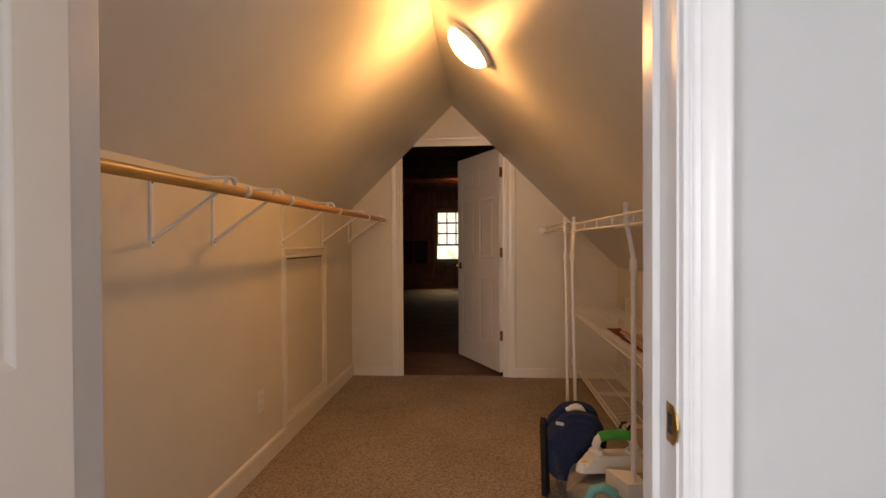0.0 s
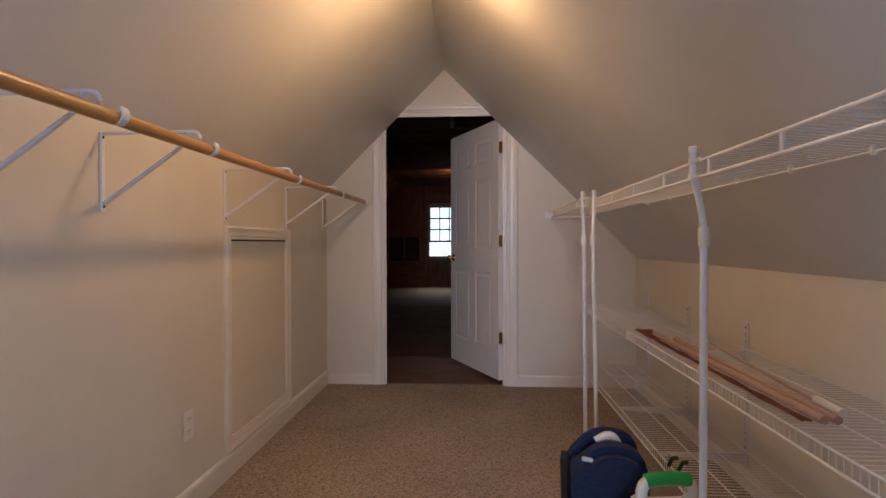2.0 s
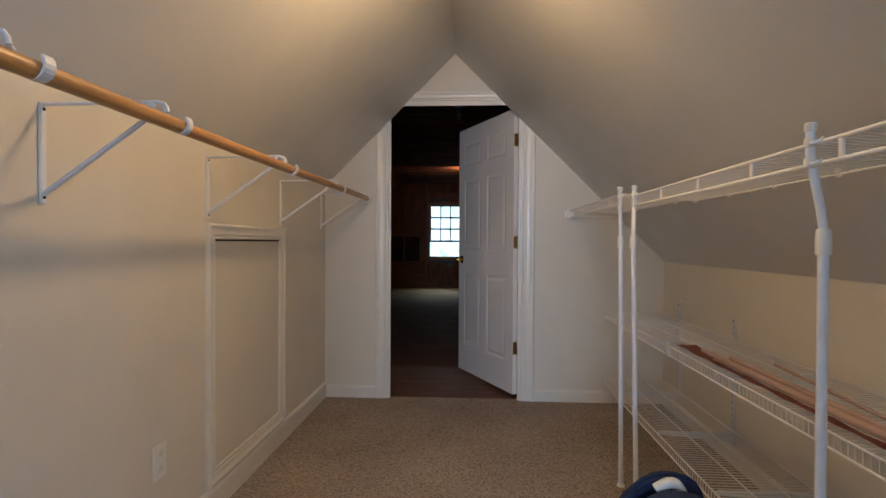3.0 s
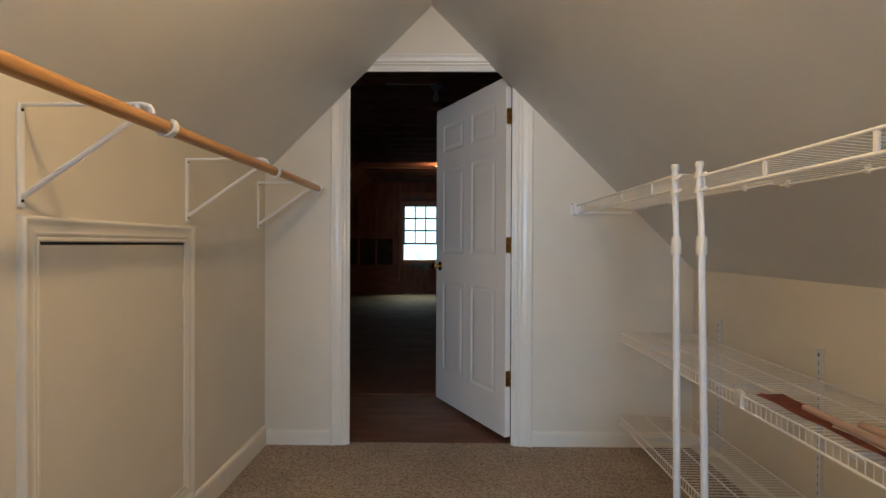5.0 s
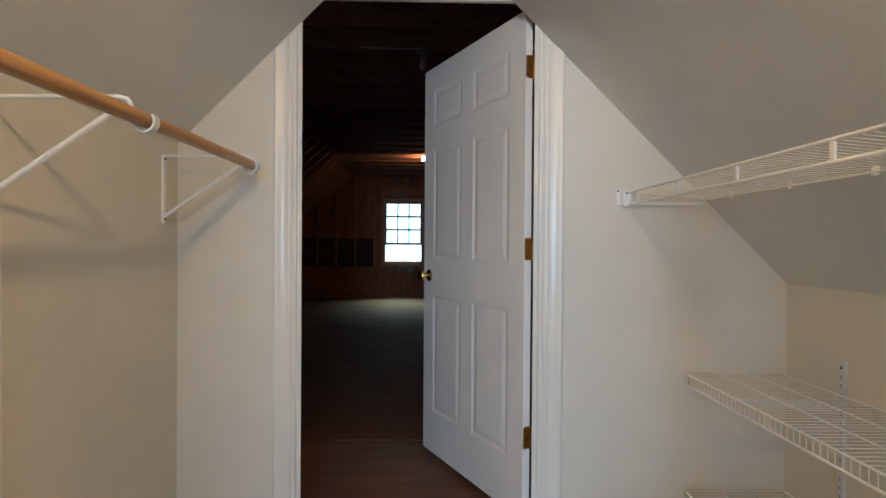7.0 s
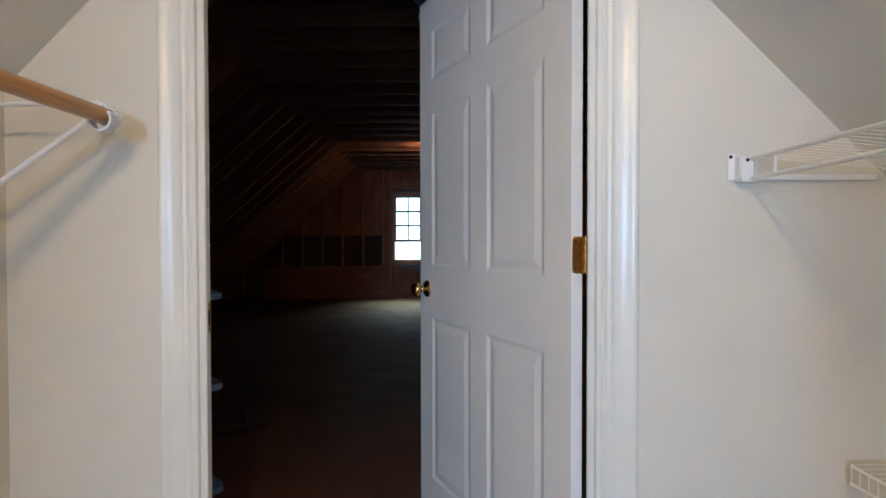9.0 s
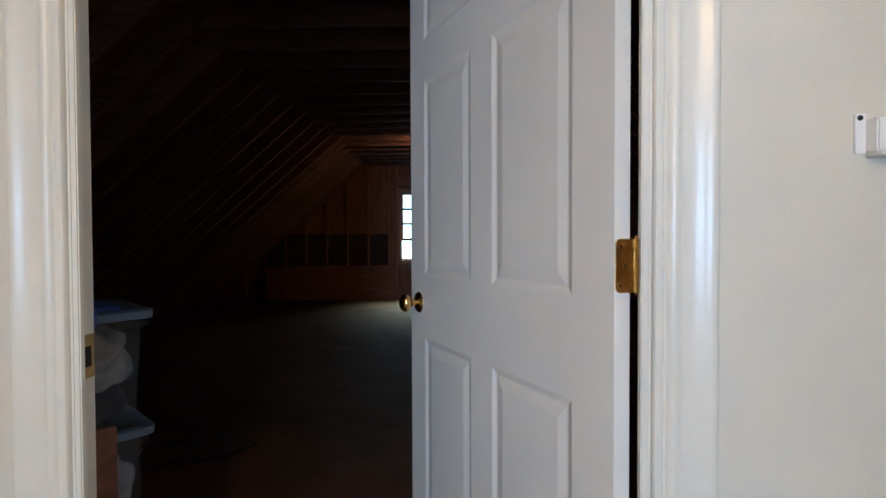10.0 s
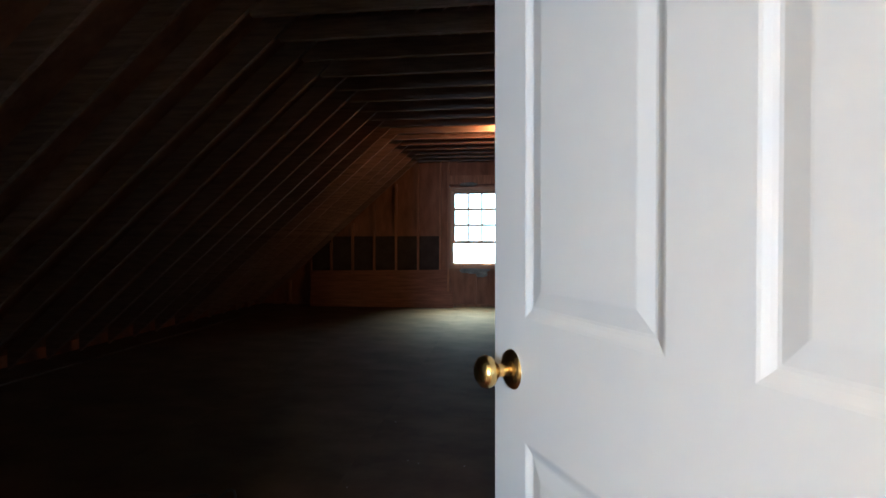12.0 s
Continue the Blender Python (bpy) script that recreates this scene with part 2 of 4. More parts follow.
def box(x0, x1, y0, y1, z0, z1, bevel=0.0, bm=None):
    bm = bm or bmesh.new()
    r = bmesh.ops.create_cube(bm, size=1, matrix=Matrix.LocRotScale(((x0 + x1) / 2, (y0 + y1) / 2, (z0 + z1) / 2), None, (abs(x1 - x0), abs(y1 - y0), abs(z1 - z0))))
    if bevel:
        vs = set(r["verts"])
        bmesh.ops.bevel(bm, geom=[e for e in bm.edges if e.verts[0] in vs], offset=bevel, segments=2, affect="EDGES")
    return bm


def prism(points, axis, a, b, bm=None):
    """A flat outline pushed from a to b along an axis. Outline in the two other axes, in order."""
    bm = bm or bmesh.new()
    def at(u, v, w):
        return {"x": (w, u, v), "y": (u, w, v), "z": (u, v, w)}[axis]
    lo = [bm.verts.new(at(u, v, a)) for u, v in points]
    hi = [bm.verts.new(at(u, v, b)) for u, v in points]
    n = len(points)
    bm.faces.new(lo), bm.faces.new(hi)
    for i in range(n):
        bm.faces.new((lo[i], lo[(i + 1) % n], hi[(i + 1) % n], hi[i]))
    return bm


def tube(path, r, sides=10, bm=None, r2=None, caps=True):
    """A round bar along a line of points."""
    bm = bm or bmesh.new()
    pts = [Vector(p) for p in path]
    rings = []
    up = None
    for i, p in enumerate(pts):
        d = ((pts[min(i + 1, len(pts) - 1)] - p).normalized() + (p - pts[max(i - 1, 0)]).normalized()).normalized()
        if up is None:
            up = Vector((0, 0, 1)) if abs(d.z) < 0.9 else Vector((1, 0, 0))
        u = d.cross(up).normalized()
        up = u.cross(d)
        rad = r if r2 is None else r + (r2 - r) * i / (len(pts) - 1)
        rings.append([bm.verts.new(p + rad * (math.cos(k * math.tau / sides) * u + math.sin(k * math.tau / sides) * up)) for k in range(sides)])
    for a, b in zip(rings, rings[1:]):
        for k in range(sides):
            bm.faces.new((a[k], a[(k + 1) % sides], b[(k + 1) % sides], b[k]))
    if caps:
        bm.faces.new(rings[0][::-1]), bm.faces.new(rings[-1])
    return bm


def lathe(profile, m=None, sides=24, bm=None):
    """A turned body: profile of (radius, height) round z, placed by m."""
    bm = bm or bmesh.new()
    m = m or Matrix()
    rings = []
    for r, z in profile:
        if r < 1e-5:
            rings.append([bm.verts.new(m @ Vector((0, 0, z)))])
        else:
            rings.append([bm.verts.new(m @ Vector((r * math.cos(k * math.tau / sides), r * math.sin(k * math.tau / sides), z))) for k in range(sides)])
    for a, b in zip(rings, rings[1:]):
        for k in range(sides):
            j = (k + 1) % sides
            if len(a) == 1:
                bm.faces.new((a[0], b[k], b[j]))
            elif len(b) == 1:
                bm.faces.new((a[k], a[j], b[0]))
            else:
                bm.faces.new((a[k], a[j], b[j], b[k]))
    return bm


def along(profile, p, q, out, bm=None):
    """A moulding: profile of (across, proud) carried from p to q; 'out' is the way it stands proud, 'across' is out x run."""
    bm = bm or bmesh.new()
    p, q, out = Vector(p), Vector(q), Vector(out)
    across = out.cross((q - p).normalized())
    ends = []
    for e in (p, q):
        ends.append([bm.verts.new(e + a * across + h * out) for a, h in profile])
    n = len(profile)
    for i in range(n):
        j = (i + 1) % n
        bm.faces.new((ends[0][i], ends[0][j], ends[1][j], ends[1][i]))
    bm.faces.new(ends[0][::-1]), bm.faces.new(ends[1])
    return bm


CASING = [(0, 0), (0, 0.008), (0.0025, 0.0112), (0.009, 0.0118), (0.0125, 0.0112), (0.0145, 0.0085), (0.018, 0.0082), (0.0205, 0.0108), (0.025, 0.0135), (0.031, 0.0145), (0.0345, 0.0125), (0.041, 0.0125), (0.052, 0.0133), (0.061, 0.0155), (0.069, 0.0187), (0.075, 0.0212), (0.080, 0.0220), (0.085, 0.0205), (0.0885, 0.0165), (0.090, 0.010), (0.090, 0)]

# ---- the plan, in metres ----
LW, RW = -1.17, 1.25                 # closet side walls
AX, AZ = -0.228, 2.48                # ridge line of the closet ceiling, pitch 45 degrees
Y0, Y1 = 0.735, 4.60                 # closet front and end wall
DX0, DX1, DZ = -0.70, 0.240, 2.125   # doorway to the attic
FX0, FX1, FZ = -0.694, 0.331, 2.10   # front doorway
GY = 14.10                           # attic gable


def structure(name, bm, material, label, category, smooth=False):
    return thing(name, bm, material, label, category, kind="structure", smooth=smooth)


def base_run(name, p, q, out, label="painted cream baseboard along the closet wall", material=M_TRIM, tall=1.0):
    prof = [(0, 0), (0, 0.014), (0.070, 0.014), (0.078, 0.011), (0.083, 0.005), (0.085, 0)]
    return structure(name, along([(a * tall, h) for a, h in prof], p, q, out), material, label, "baseboard")


# floors
structure("floor_closet", box(LW - 0.1, RW + 0.1, -6.2, Y1 + 0.035, -0.12, 0), M_CARPET, "speckled tan and brown loop-pile carpet", "carpet")
attic_floor = structure("floor_attic", box(-6.2, 5.8, Y1 + 0.035, GY + 0.2, -0.16, -0.006), M_REDFLOOR, "worn reddish-brown plywood attic floor", "floor")

# closet walls and ceilings
structure("wall_left", box(LW - 0.1, LW, Y0, Y1, 0, AZ - (AX - LW) + 0.05), M_WALL, "smooth cream-painted closet wall", "wall")
structure("wall_right", box(RW, RW + 0.1, Y0, Y1, 0, AZ - (RW - AX) + 0.05), M_WALL, "low cream-painted knee wall", "wall")
th = 0.09
hi, lo_l, lo_r = (AX, AZ), (LW - 0.1, AZ - (AX - LW + 0.1)), (RW + 0.1, AZ - (RW + 0.1 - AX))
structure("ceiling_1", prism([hi, lo_l, (lo_l[0], lo_l[1] + th), (AX, AZ + th)], "y", Y0, Y1), M_CEIL, "sloping painted closet ceiling", "ceiling")
structure("ceiling_2", prism([hi, lo_r, (lo_r[0], lo_r[1] + th), (AX, AZ + th)], "y", Y0, Y1), M_CEIL, "sloping painted closet ceiling", "ceiling")


def pierced(x0, x1, z0, z1, y0, y1, a, b, top):
    bm = box(x0, a, y0, y1, z0, z1)
    box(b, x1, y0, y1, z0, z1, bm=bm)
    box(a, b, y0, y1, top, z1, bm=bm)
    return bm


structure("wall_end", pierced(-6.2, 5.8, 0, 4.6, Y1, Y1 + 0.05, DX0 - 0.02, DX1 + 0.02, DZ + 0.02), M_WALL, "cream-painted end wall pierced by the attic doorway", "wall")
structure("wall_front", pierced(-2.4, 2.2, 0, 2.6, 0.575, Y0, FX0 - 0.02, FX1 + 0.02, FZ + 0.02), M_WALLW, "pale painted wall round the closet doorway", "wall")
structure("wall_front_inside", pierced(LW - 0.1, RW + 0.1, 0, 2.6, Y0, Y0 + 0.004, FX0 - 0.02, FX1 + 0.02, FZ + 0.02), M_WALL, "cream-painted closet side of the front wall", "wall")

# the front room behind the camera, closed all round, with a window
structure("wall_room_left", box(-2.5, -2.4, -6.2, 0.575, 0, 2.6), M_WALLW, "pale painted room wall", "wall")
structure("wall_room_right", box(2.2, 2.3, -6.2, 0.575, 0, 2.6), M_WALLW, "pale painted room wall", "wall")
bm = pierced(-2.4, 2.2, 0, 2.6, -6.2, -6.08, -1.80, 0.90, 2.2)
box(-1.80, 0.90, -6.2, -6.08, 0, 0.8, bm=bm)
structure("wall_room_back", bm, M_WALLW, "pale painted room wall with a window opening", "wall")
structure("ceiling_room", box(-2.5, 2.3, -6.2, 0.575, 2.6, 2.7), M_CEIL, "flat painted room ceiling", "ceiling")
structure("floor_room", box(-2.5, LW - 0.1, -6.2, 0.575, -0.12, 0), M_CARPET, "speckled tan carpet", "carpet")
structure("floor_room_side", box(RW + 0.1, 2.3, -6.2, 0.575, -0.12, 0), M_CARPET, "speckled tan carpet", "carpet")

# baseboards
base_run("baseboard_left", (LW, Y0 + 0.004, 0), (LW, Y1, 0), (1, 0, 0), tall=1.3)
base_run("baseboard_end_1", (LW + 0.014, Y1, 0), (DX0 - 0.09, Y1, 0), (0, -1, 0))
base_run("baseboard_end_2", (DX1 + 0.09, Y1, 0), (RW, Y1, 0), (0, -1, 0))
base_run("baseboard_right", (RW, Y1 - 0.014, 0), (RW, Y0 + 0.004, 0), (-1, 0, 0))


# door frames: lining, stop and moulded casing
def lining(name, x0, x1, y0, y1, z, material, stop_y, label, stop=0.035):
    bm = box(x0 - 0.02, x0, y0, y1, 0, z + 0.02)
    box(x1, x1 + 0.02, y0, y1, 0, z + 0.02, bm=bm)
    box(x0, x1, y0, y1, z, z + 0.02, bm=bm)
    frame_ob = structure(name, bm, material, label, "door frame")
    part("stop", box(x0, x0 + 0.012, stop_y, stop_y + stop, 0, z, 0.002), material, frame_ob)
    part("stop", box(x1 - 0.012, x1, stop_y, stop_y + stop, 0, z, 0.002), material, frame_ob)
    part("stop", box(x0 + 0.012, x1 - 0.012, stop_y, stop_y + stop, z - 0.012, z, 0.002), material, frame_ob)
    return frame_ob


def mitred(profile, p, q, out, cut_p, cut_q):
    """A casing length whose ends are mitred: cut is how far the outer edge runs on."""
    bm = bmesh.new()
    p, q, out = Vector(p), Vector(q), Vector(out)
    run = (q - p).normalized()
    across = out.cross(run)
    ends = [[bm.verts.new(e + a * across + h * out + run * s * a) for a, h in profile] for e, s in ((p, -cut_p), (q, cut_q))]
    n = len(profile)
    for i in range(n):
        j = (i + 1) % n
        bm.faces.new((ends[0][i], ends[0][j], ends[1][j], ends[1][i]))
    bm.faces.new(ends[0][::-1]), bm.faces.new(ends[1])
    return bm


attic_frame = lining("door_frame_attic", DX0, DX1, Y1, Y1 + 0.05, DZ, M_TRIM, Y1 - 0.0005, "glossy cream door lining with stops", 0.013)
part("casing", mitred(CASING, (DX0 - 0.004, Y1, 0), (DX0 - 0.004, Y1, 1.985), (0, -1, 0), 0, -1), M_TRIM, attic_frame, "moulded casing cut off by the sloping ceiling", smooth=True)
part("casing", mitred([(a * 1.12, h) for a, h in CASING], (DX1 + 0.004, Y1, 2.0), (DX1 + 0.004, Y1, 0), (0, -1, 0), 1 - 2, 0), M_TRIM, attic_frame, "moulded casing cut off by the sloping ceiling", smooth=True)
part("head_casing", mitred([(a * 0.68, h) for a, h in CASING], (-0.572, Y1, DZ + 0.021), (0.116, Y1, DZ + 0.021), (0, -1, 0), -1, -1), M_TRIM, attic_frame, "short moulded head casing between the slopes", smooth=True)

front_frame = lining("door_frame_front", FX0, FX1, 0.575, Y0 + 0.004, FZ, M_TRIMW, 0.645, "white painted door lining with stops")
slim = [(a * 0.80, h * 1.1) for a, h in CASING]
part("casing", mitred(slim, (FX0 - 0.004, 0.575, 0), (FX0 - 0.004, 0.575, FZ + 0.004), (0, -1, 0), 0, 1), M_TRIMW, front_frame, smooth=True)
part("casing", mitred(slim, (FX1 + 0.004, 0.575, FZ + 0.004), (FX1 + 0.004, 0.575, 0), (0, -1, 0), 1, 0), M_TRIMW, front_frame, smooth=True)
part("casing", mitred(slim, (FX0 - 0.004, 0.575, FZ + 0.004), (FX1 + 0.004, 0.575, FZ + 0.004), (0, -1, 0), 1, 1), M_TRIMW, front_frame, smooth=True)
part("casing", along(CASING, (FX0 - 0.004, Y0 + 0.004, FZ), (FX0 - 0.004, Y0 + 0.004, 0), (0, 1, 0)), M_TRIMW, front_frame, smooth=True)
part("casing", along(CASING, (FX1 + 0.004, Y0 + 0.004, 0), (FX1 + 0.004, Y0 + 0.004, FZ), (0, 1, 0)), M_TRIMW, front_frame, smooth=True)
part("paint_crack", box(DX1 + 0.1045, DX1 + 0.1065, Y1 - 0.0012, Y1, 0.09, 1.885), M_CRACK, attic_frame, "thin brown crack where casing meets wall")
# strike plates let into the linings
bm = prism([(0.583, 0.925), (0.612, 0.925), (0.612, 0.985), (0.583, 0.985), (0.572, 0.975), (0.566, 0.955), (0.572, 0.935)], "x", FX1 - 0.002, FX1 + 0.001)
strike = part("strike_plate", bm, M_ABRASS, front_frame, "dull brass strike plate")
part("latch_hole", box(FX1 - 0.0035, FX1 - 0.002, 0.588, 0.602, 0.94, 0.97), M_SLOT, strike)
strike = part("strike_plate", box(DX0 - 0.001, DX0 + 0.002, Y1 + 0.014, Y1 + 0.048, 0.945, 1.02, 0.0008), M_ABRASS, attic_frame, "dull brass strike plate")
part("latch_hole", box(DX0 + 0.002, DX0 + 0.0035, Y1 + 0.022, Y1 + 0.038, 0.965, 1.0), M_SLOT, strike)


# six-panel doors: the leaf lies along -x from its hinge edge at the origin, its face at y = 0, its back at +thick
def panel_door(name, at, rz, w, h, bottom, label, knob_side=True, hinges=()):
    door = empty(name, at, label, "door", rz=rz)
    tagged(door, kind="structure")
    t = 0.035
    cols = [(-w + 0.106, -0.5055 * w / 0.907), (-0.4025 * w / 0.907, -0.108)]
    s = h / 2.03
    rows = [(0.22 * s, 0.833 * s), (1.022 * s, 1.60 * s), (1.715 * s, 1.905 * s)]
    bm = bmesh.new()
    xs = [-w, cols[0][0], cols[0][1], cols[1][0], cols[1][1], 0]
    zs = [0, rows[0][0], rows[0][1], rows[1][0], rows[1][1], rows[2][0], rows[2][1], h]
    for side, sign in ((0.0, 1), (t, -1)):
        for i in range(5):
            for k in range(7):
                x0, x1, z0, z1 = xs[i], xs[i + 1], zs[k], zs[k + 1]
                if i in (1, 3) and k in (1, 3, 5):
                    continue
                bm.faces.new([bm.verts.new((x, side, z)) for x, z in ((x0, z0), (x1, z0), (x1, z1), (x0, z1))])
    for a, b in (((-w, 0), (-w, h)), ((-w, h), (0, h)), ((0, h), (0, 0)), ((0, 0), (-w, 0))):
        bm.faces.new([bm.verts.new(v) for v in ((a[0], 0, a[1]), (b[0], 0, b[1]), (b[0], t, b[1]), (a[0], t, a[1]))])
    bmesh.ops.remove_doubles(bm, verts=bm.verts, dist=1e-5)
    leaf = part("leaf", bm, M_DOOR, door)
    for c in cols:
        for r in rows:
            bm = bmesh.new()
            for side, sign in ((0.0, 1), (t, -1)):
                loops = []
                for inset, depth in ((0, 0), (0.004, 0.0008), (0.011, 0.0032), (0.016, 0.0045), (0.020, 0.0047), (0.044, 0.0012), (0.047, 0.0010)):
                    loops.append([bm.verts.new((x, side + sign * depth, z)) for x, z in ((c[0] + inset, r[0] + inset), (c[1] - inset, r[0] + inset), (c[1] - inset, r[1] - inset), (c[0] + inset, r[1] - inset))])
                for a, b in zip(loops, loops[1:]):
                    for k in range(4):
                        bm.faces.new((a[k], a[(k + 1) % 4], b[(k + 1) % 4], b[k]))
                bm.faces.new(loops[-1])
            part("panel", bm, M_DOOR, door)
    if knob_side:
        for yy, turn in ((0.0, 90), (t, -90)):
            m = pose(-w + 0.062, yy, 0.983 - bottom, turn)
            knob = part("door_knob", lathe([(0, 0.062), (0.016, 0.061), (0.024, 0.055), (0.027, 0.046), (0.024, 0.037), (0.016, 0.031), (0.011, 0.026), (0.010, 0.012), (0.014, 0.009), (0.0, 0.009)], m), M_BRASS, door, "polished brass knob", True)
            part("rosette", lathe([(0, 0.010), (0.020, 0.009), (0.030, 0.005), (0.033, 0.0), (0, 0)], m), M_BRASS, knob, smooth=True)
        part("latch_plate", box(-w - 0.001, -w + 0.001, 0.006, 0.029, 0.953 - bottom, 1.013 - bottom), M_ABRASS, door, "brass latch plate")
    for z in hinges:
        c = 0.009
        y0, y1, z0, z1 = 0.002, t + 0.004, z - 0.046, z + 0.046
        outline = [(y1, z0), (y1, z1), (y0 + c, z1), (y0 + 0.3 * c, z1 - 0.3 * c), (y0, z1 - c), (y0, z0 + c), (y0 + 0.3 * c, z0 + 0.3 * c), (y0 + c, z0)]
        hinge = part("hinge", prism(outline, "x", 0.0, 0.0025), M_ABRASS, door, "brass butt hinge")
        bm = bmesh.new()
        for k in range(5):
            za = z - 0.046 + 0.0184 * k
            tube([(0.0078, t + 0.010, za + 0.0008), (0.0078, t + 0.010, za + 0.0176)], 0.0076, 14, bm)
        part("barrel", bm, M_BRASS, hinge, smooth=True)
        part("pin", lathe([(0, z - 0.050), (0.004, z - 0.049), (0.005, z - 0.046), (0.005, z + 0.046), (0.0062, z + 0.047), (0.005, z + 0.051), (0, z + 0.052)], Matrix.Translation((0.0078, t + 0.010, 0)), 12), M_ABRASS, hinge, smooth=True)
        for dz in (-0.032, 0.0, 0.032):
            m = pose(0.0025, 0.011 + (0.010 if dz == 0 else 0), z + dz, 0, 90, 0)
            part("screw", lathe([(0.0, 0.0006), (0.0032, 0.001), (0.0042, 0), (0, 0)], m, 10), M_DULLSCREW, hinge)
    return door


door_h = [1.875 - 0.03, 1.135 - 0.03, 0.365 - 0.03]
attic_door = panel_door("door_1", (0.1985, 4.645, 0.03), -62.8, 0.907, 2.07, 0.03, "white six-panel door standing half open into the attic", True, door_h)
front_door = panel_door("door_2", (-0.650, 0.612, 0.02), 90, 0.90, 2.04, 0.02, "white six-panel door folded back against the room", True, (1.80, 1.05, 0.30))
for z in door_h:
    part("jamb_hinge_leaf", box(DX1 - 0.0025, DX1 + 0.0005, Y1 + 0.008, Y1 + 0.050, 0.03 + z - 0.045, 0.03 + z + 0.045), M_ABRASS, attic_frame, "brass hinge leaf")

# eave hatch in the side wall: sunk panel in a moulded frame
hatch = structure("hatch_door", box(LW, LW + 0.004, 2.945, 3.67, 0.187, 1.131, 0.001), M_WALL, "cream-painted flush access panel in a moulded frame", "access panel")
hy0, hy1, hz0, hz1 = 2.94, 3.675, 0.183, 1.14
SLIMH = [(a * 0.72, h * 0.95) for a, h in CASING]
part("frame_side", mitred(SLIMH, (LW, hy0, hz0), (LW, hy0, hz1), (1, 0, 0), 1, 1), M_TRIM, hatch, smooth=True)
part("frame_side", mitred(SLIMH, (LW, hy1, hz1), (LW, hy1, hz0), (1, 0, 0), 1, 1), M_TRIM, hatch, smooth=True)
part("frame_top", mitred(SLIMH, (LW, hy0, hz1), (LW, hy1, hz1), (1, 0, 0), 1, 1), M_TRIM, hatch, smooth=True)
part("frame_bottom", mitred(SLIMH, (LW, hy1, hz0), (LW, hy0, hz0), (1, 0, 0), 1, 1), M_TRIM, hatch, smooth=True)
part("gap", box(LW + 0.004, LW + 0.0055, hy0 + 0.004, hy1 - 0.004, 1.1315, 1.1385), M_SLOT, hatch, "dark gap above the panel")
for z in (0.35, 0.95):
    part("hinge_pin", tube([(LW + 0.006, hy1 - 0.006, z - 0.03), (LW + 0.006, hy1 - 0.006, z + 0.03)], 0.005, 8), M_TRIM, hatch, "painted-over hinge")

# power outlet
outlet = thing("power_outlet", box(LW, LW + 0.006, 2.52, 2.595, 0.31, 0.43, 0.002), M_WHITEP, "cream wall outlet cover plate with two sockets", "outlet")
for z in (0.345, 0.395):
    sock = part("socket", lathe([(0, 0.0085), (0.015, 0.0085), (0.017, 0.006), (0.0, 0.006)], pose(LW, 2.5575, z, 0, 90, 0), 16), M_TRIM, outlet)
    for dy in (-0.006, 0.006):
        part("slot", box(LW + 0.0085, LW + 0.0092, 2.5575 + dy - 0.0006, 2.5575 + dy + 0.0006, z - 0.001, z + 0.005), M_SLOT, sock)
part("screw", lathe([(0, 0.0075), (0.003, 0.007), (0.003, 0.006), (0, 0.006)], pose(LW, 2.5575, 0.37, 0, 90, 0), 8), M_WHITEP, outlet)

# closet ceiling lamp on the slope, a lit opal dome
lm = Matrix.Translation((-0.005, 2.50, 2.48 - (-0.005 - AX))) @ pose(0, 0, 0, 0, 180 + 45, 0)
lampbody = thing("ceiling_lamp", lathe([(0, 0), (0.125, 0.0), (0.14, 0.006), (0.142, 0.022), (0.134, 0.03), (0.128, 0.03), (0, 0.028)], lm, 40), M_WHITEP, "round flush ceiling lamp with a lit opal dome", "ceiling lamp", smooth=True)
dome = part("dome", lathe([(0.129, 0.03), (0.126, 0.044), (0.112, 0.062), (0.088, 0.078), (0.055, 0.088), (0.025, 0.0915), (0, 0.092)], lm, 40), M_LAMPGLASS, lampbody, "glowing opal glass dome", True)
dome.visible_shadow = False

# ---- left wall: clothes rod and its brackets ----
RX, RZ, RR = -0.835, 1.428, 0.0175
thing("clothes_rod", tube([(RX, y, RZ + 0.006 * (y - 3.2) + 0.002 * math.sin(y * 1.7)) for y in np.linspace(0.80, 4.470, 16)], RR, 16), M_ROD, "long honey-coloured wooden clothes rod resting in white brackets", "clothes rod", smooth=True)


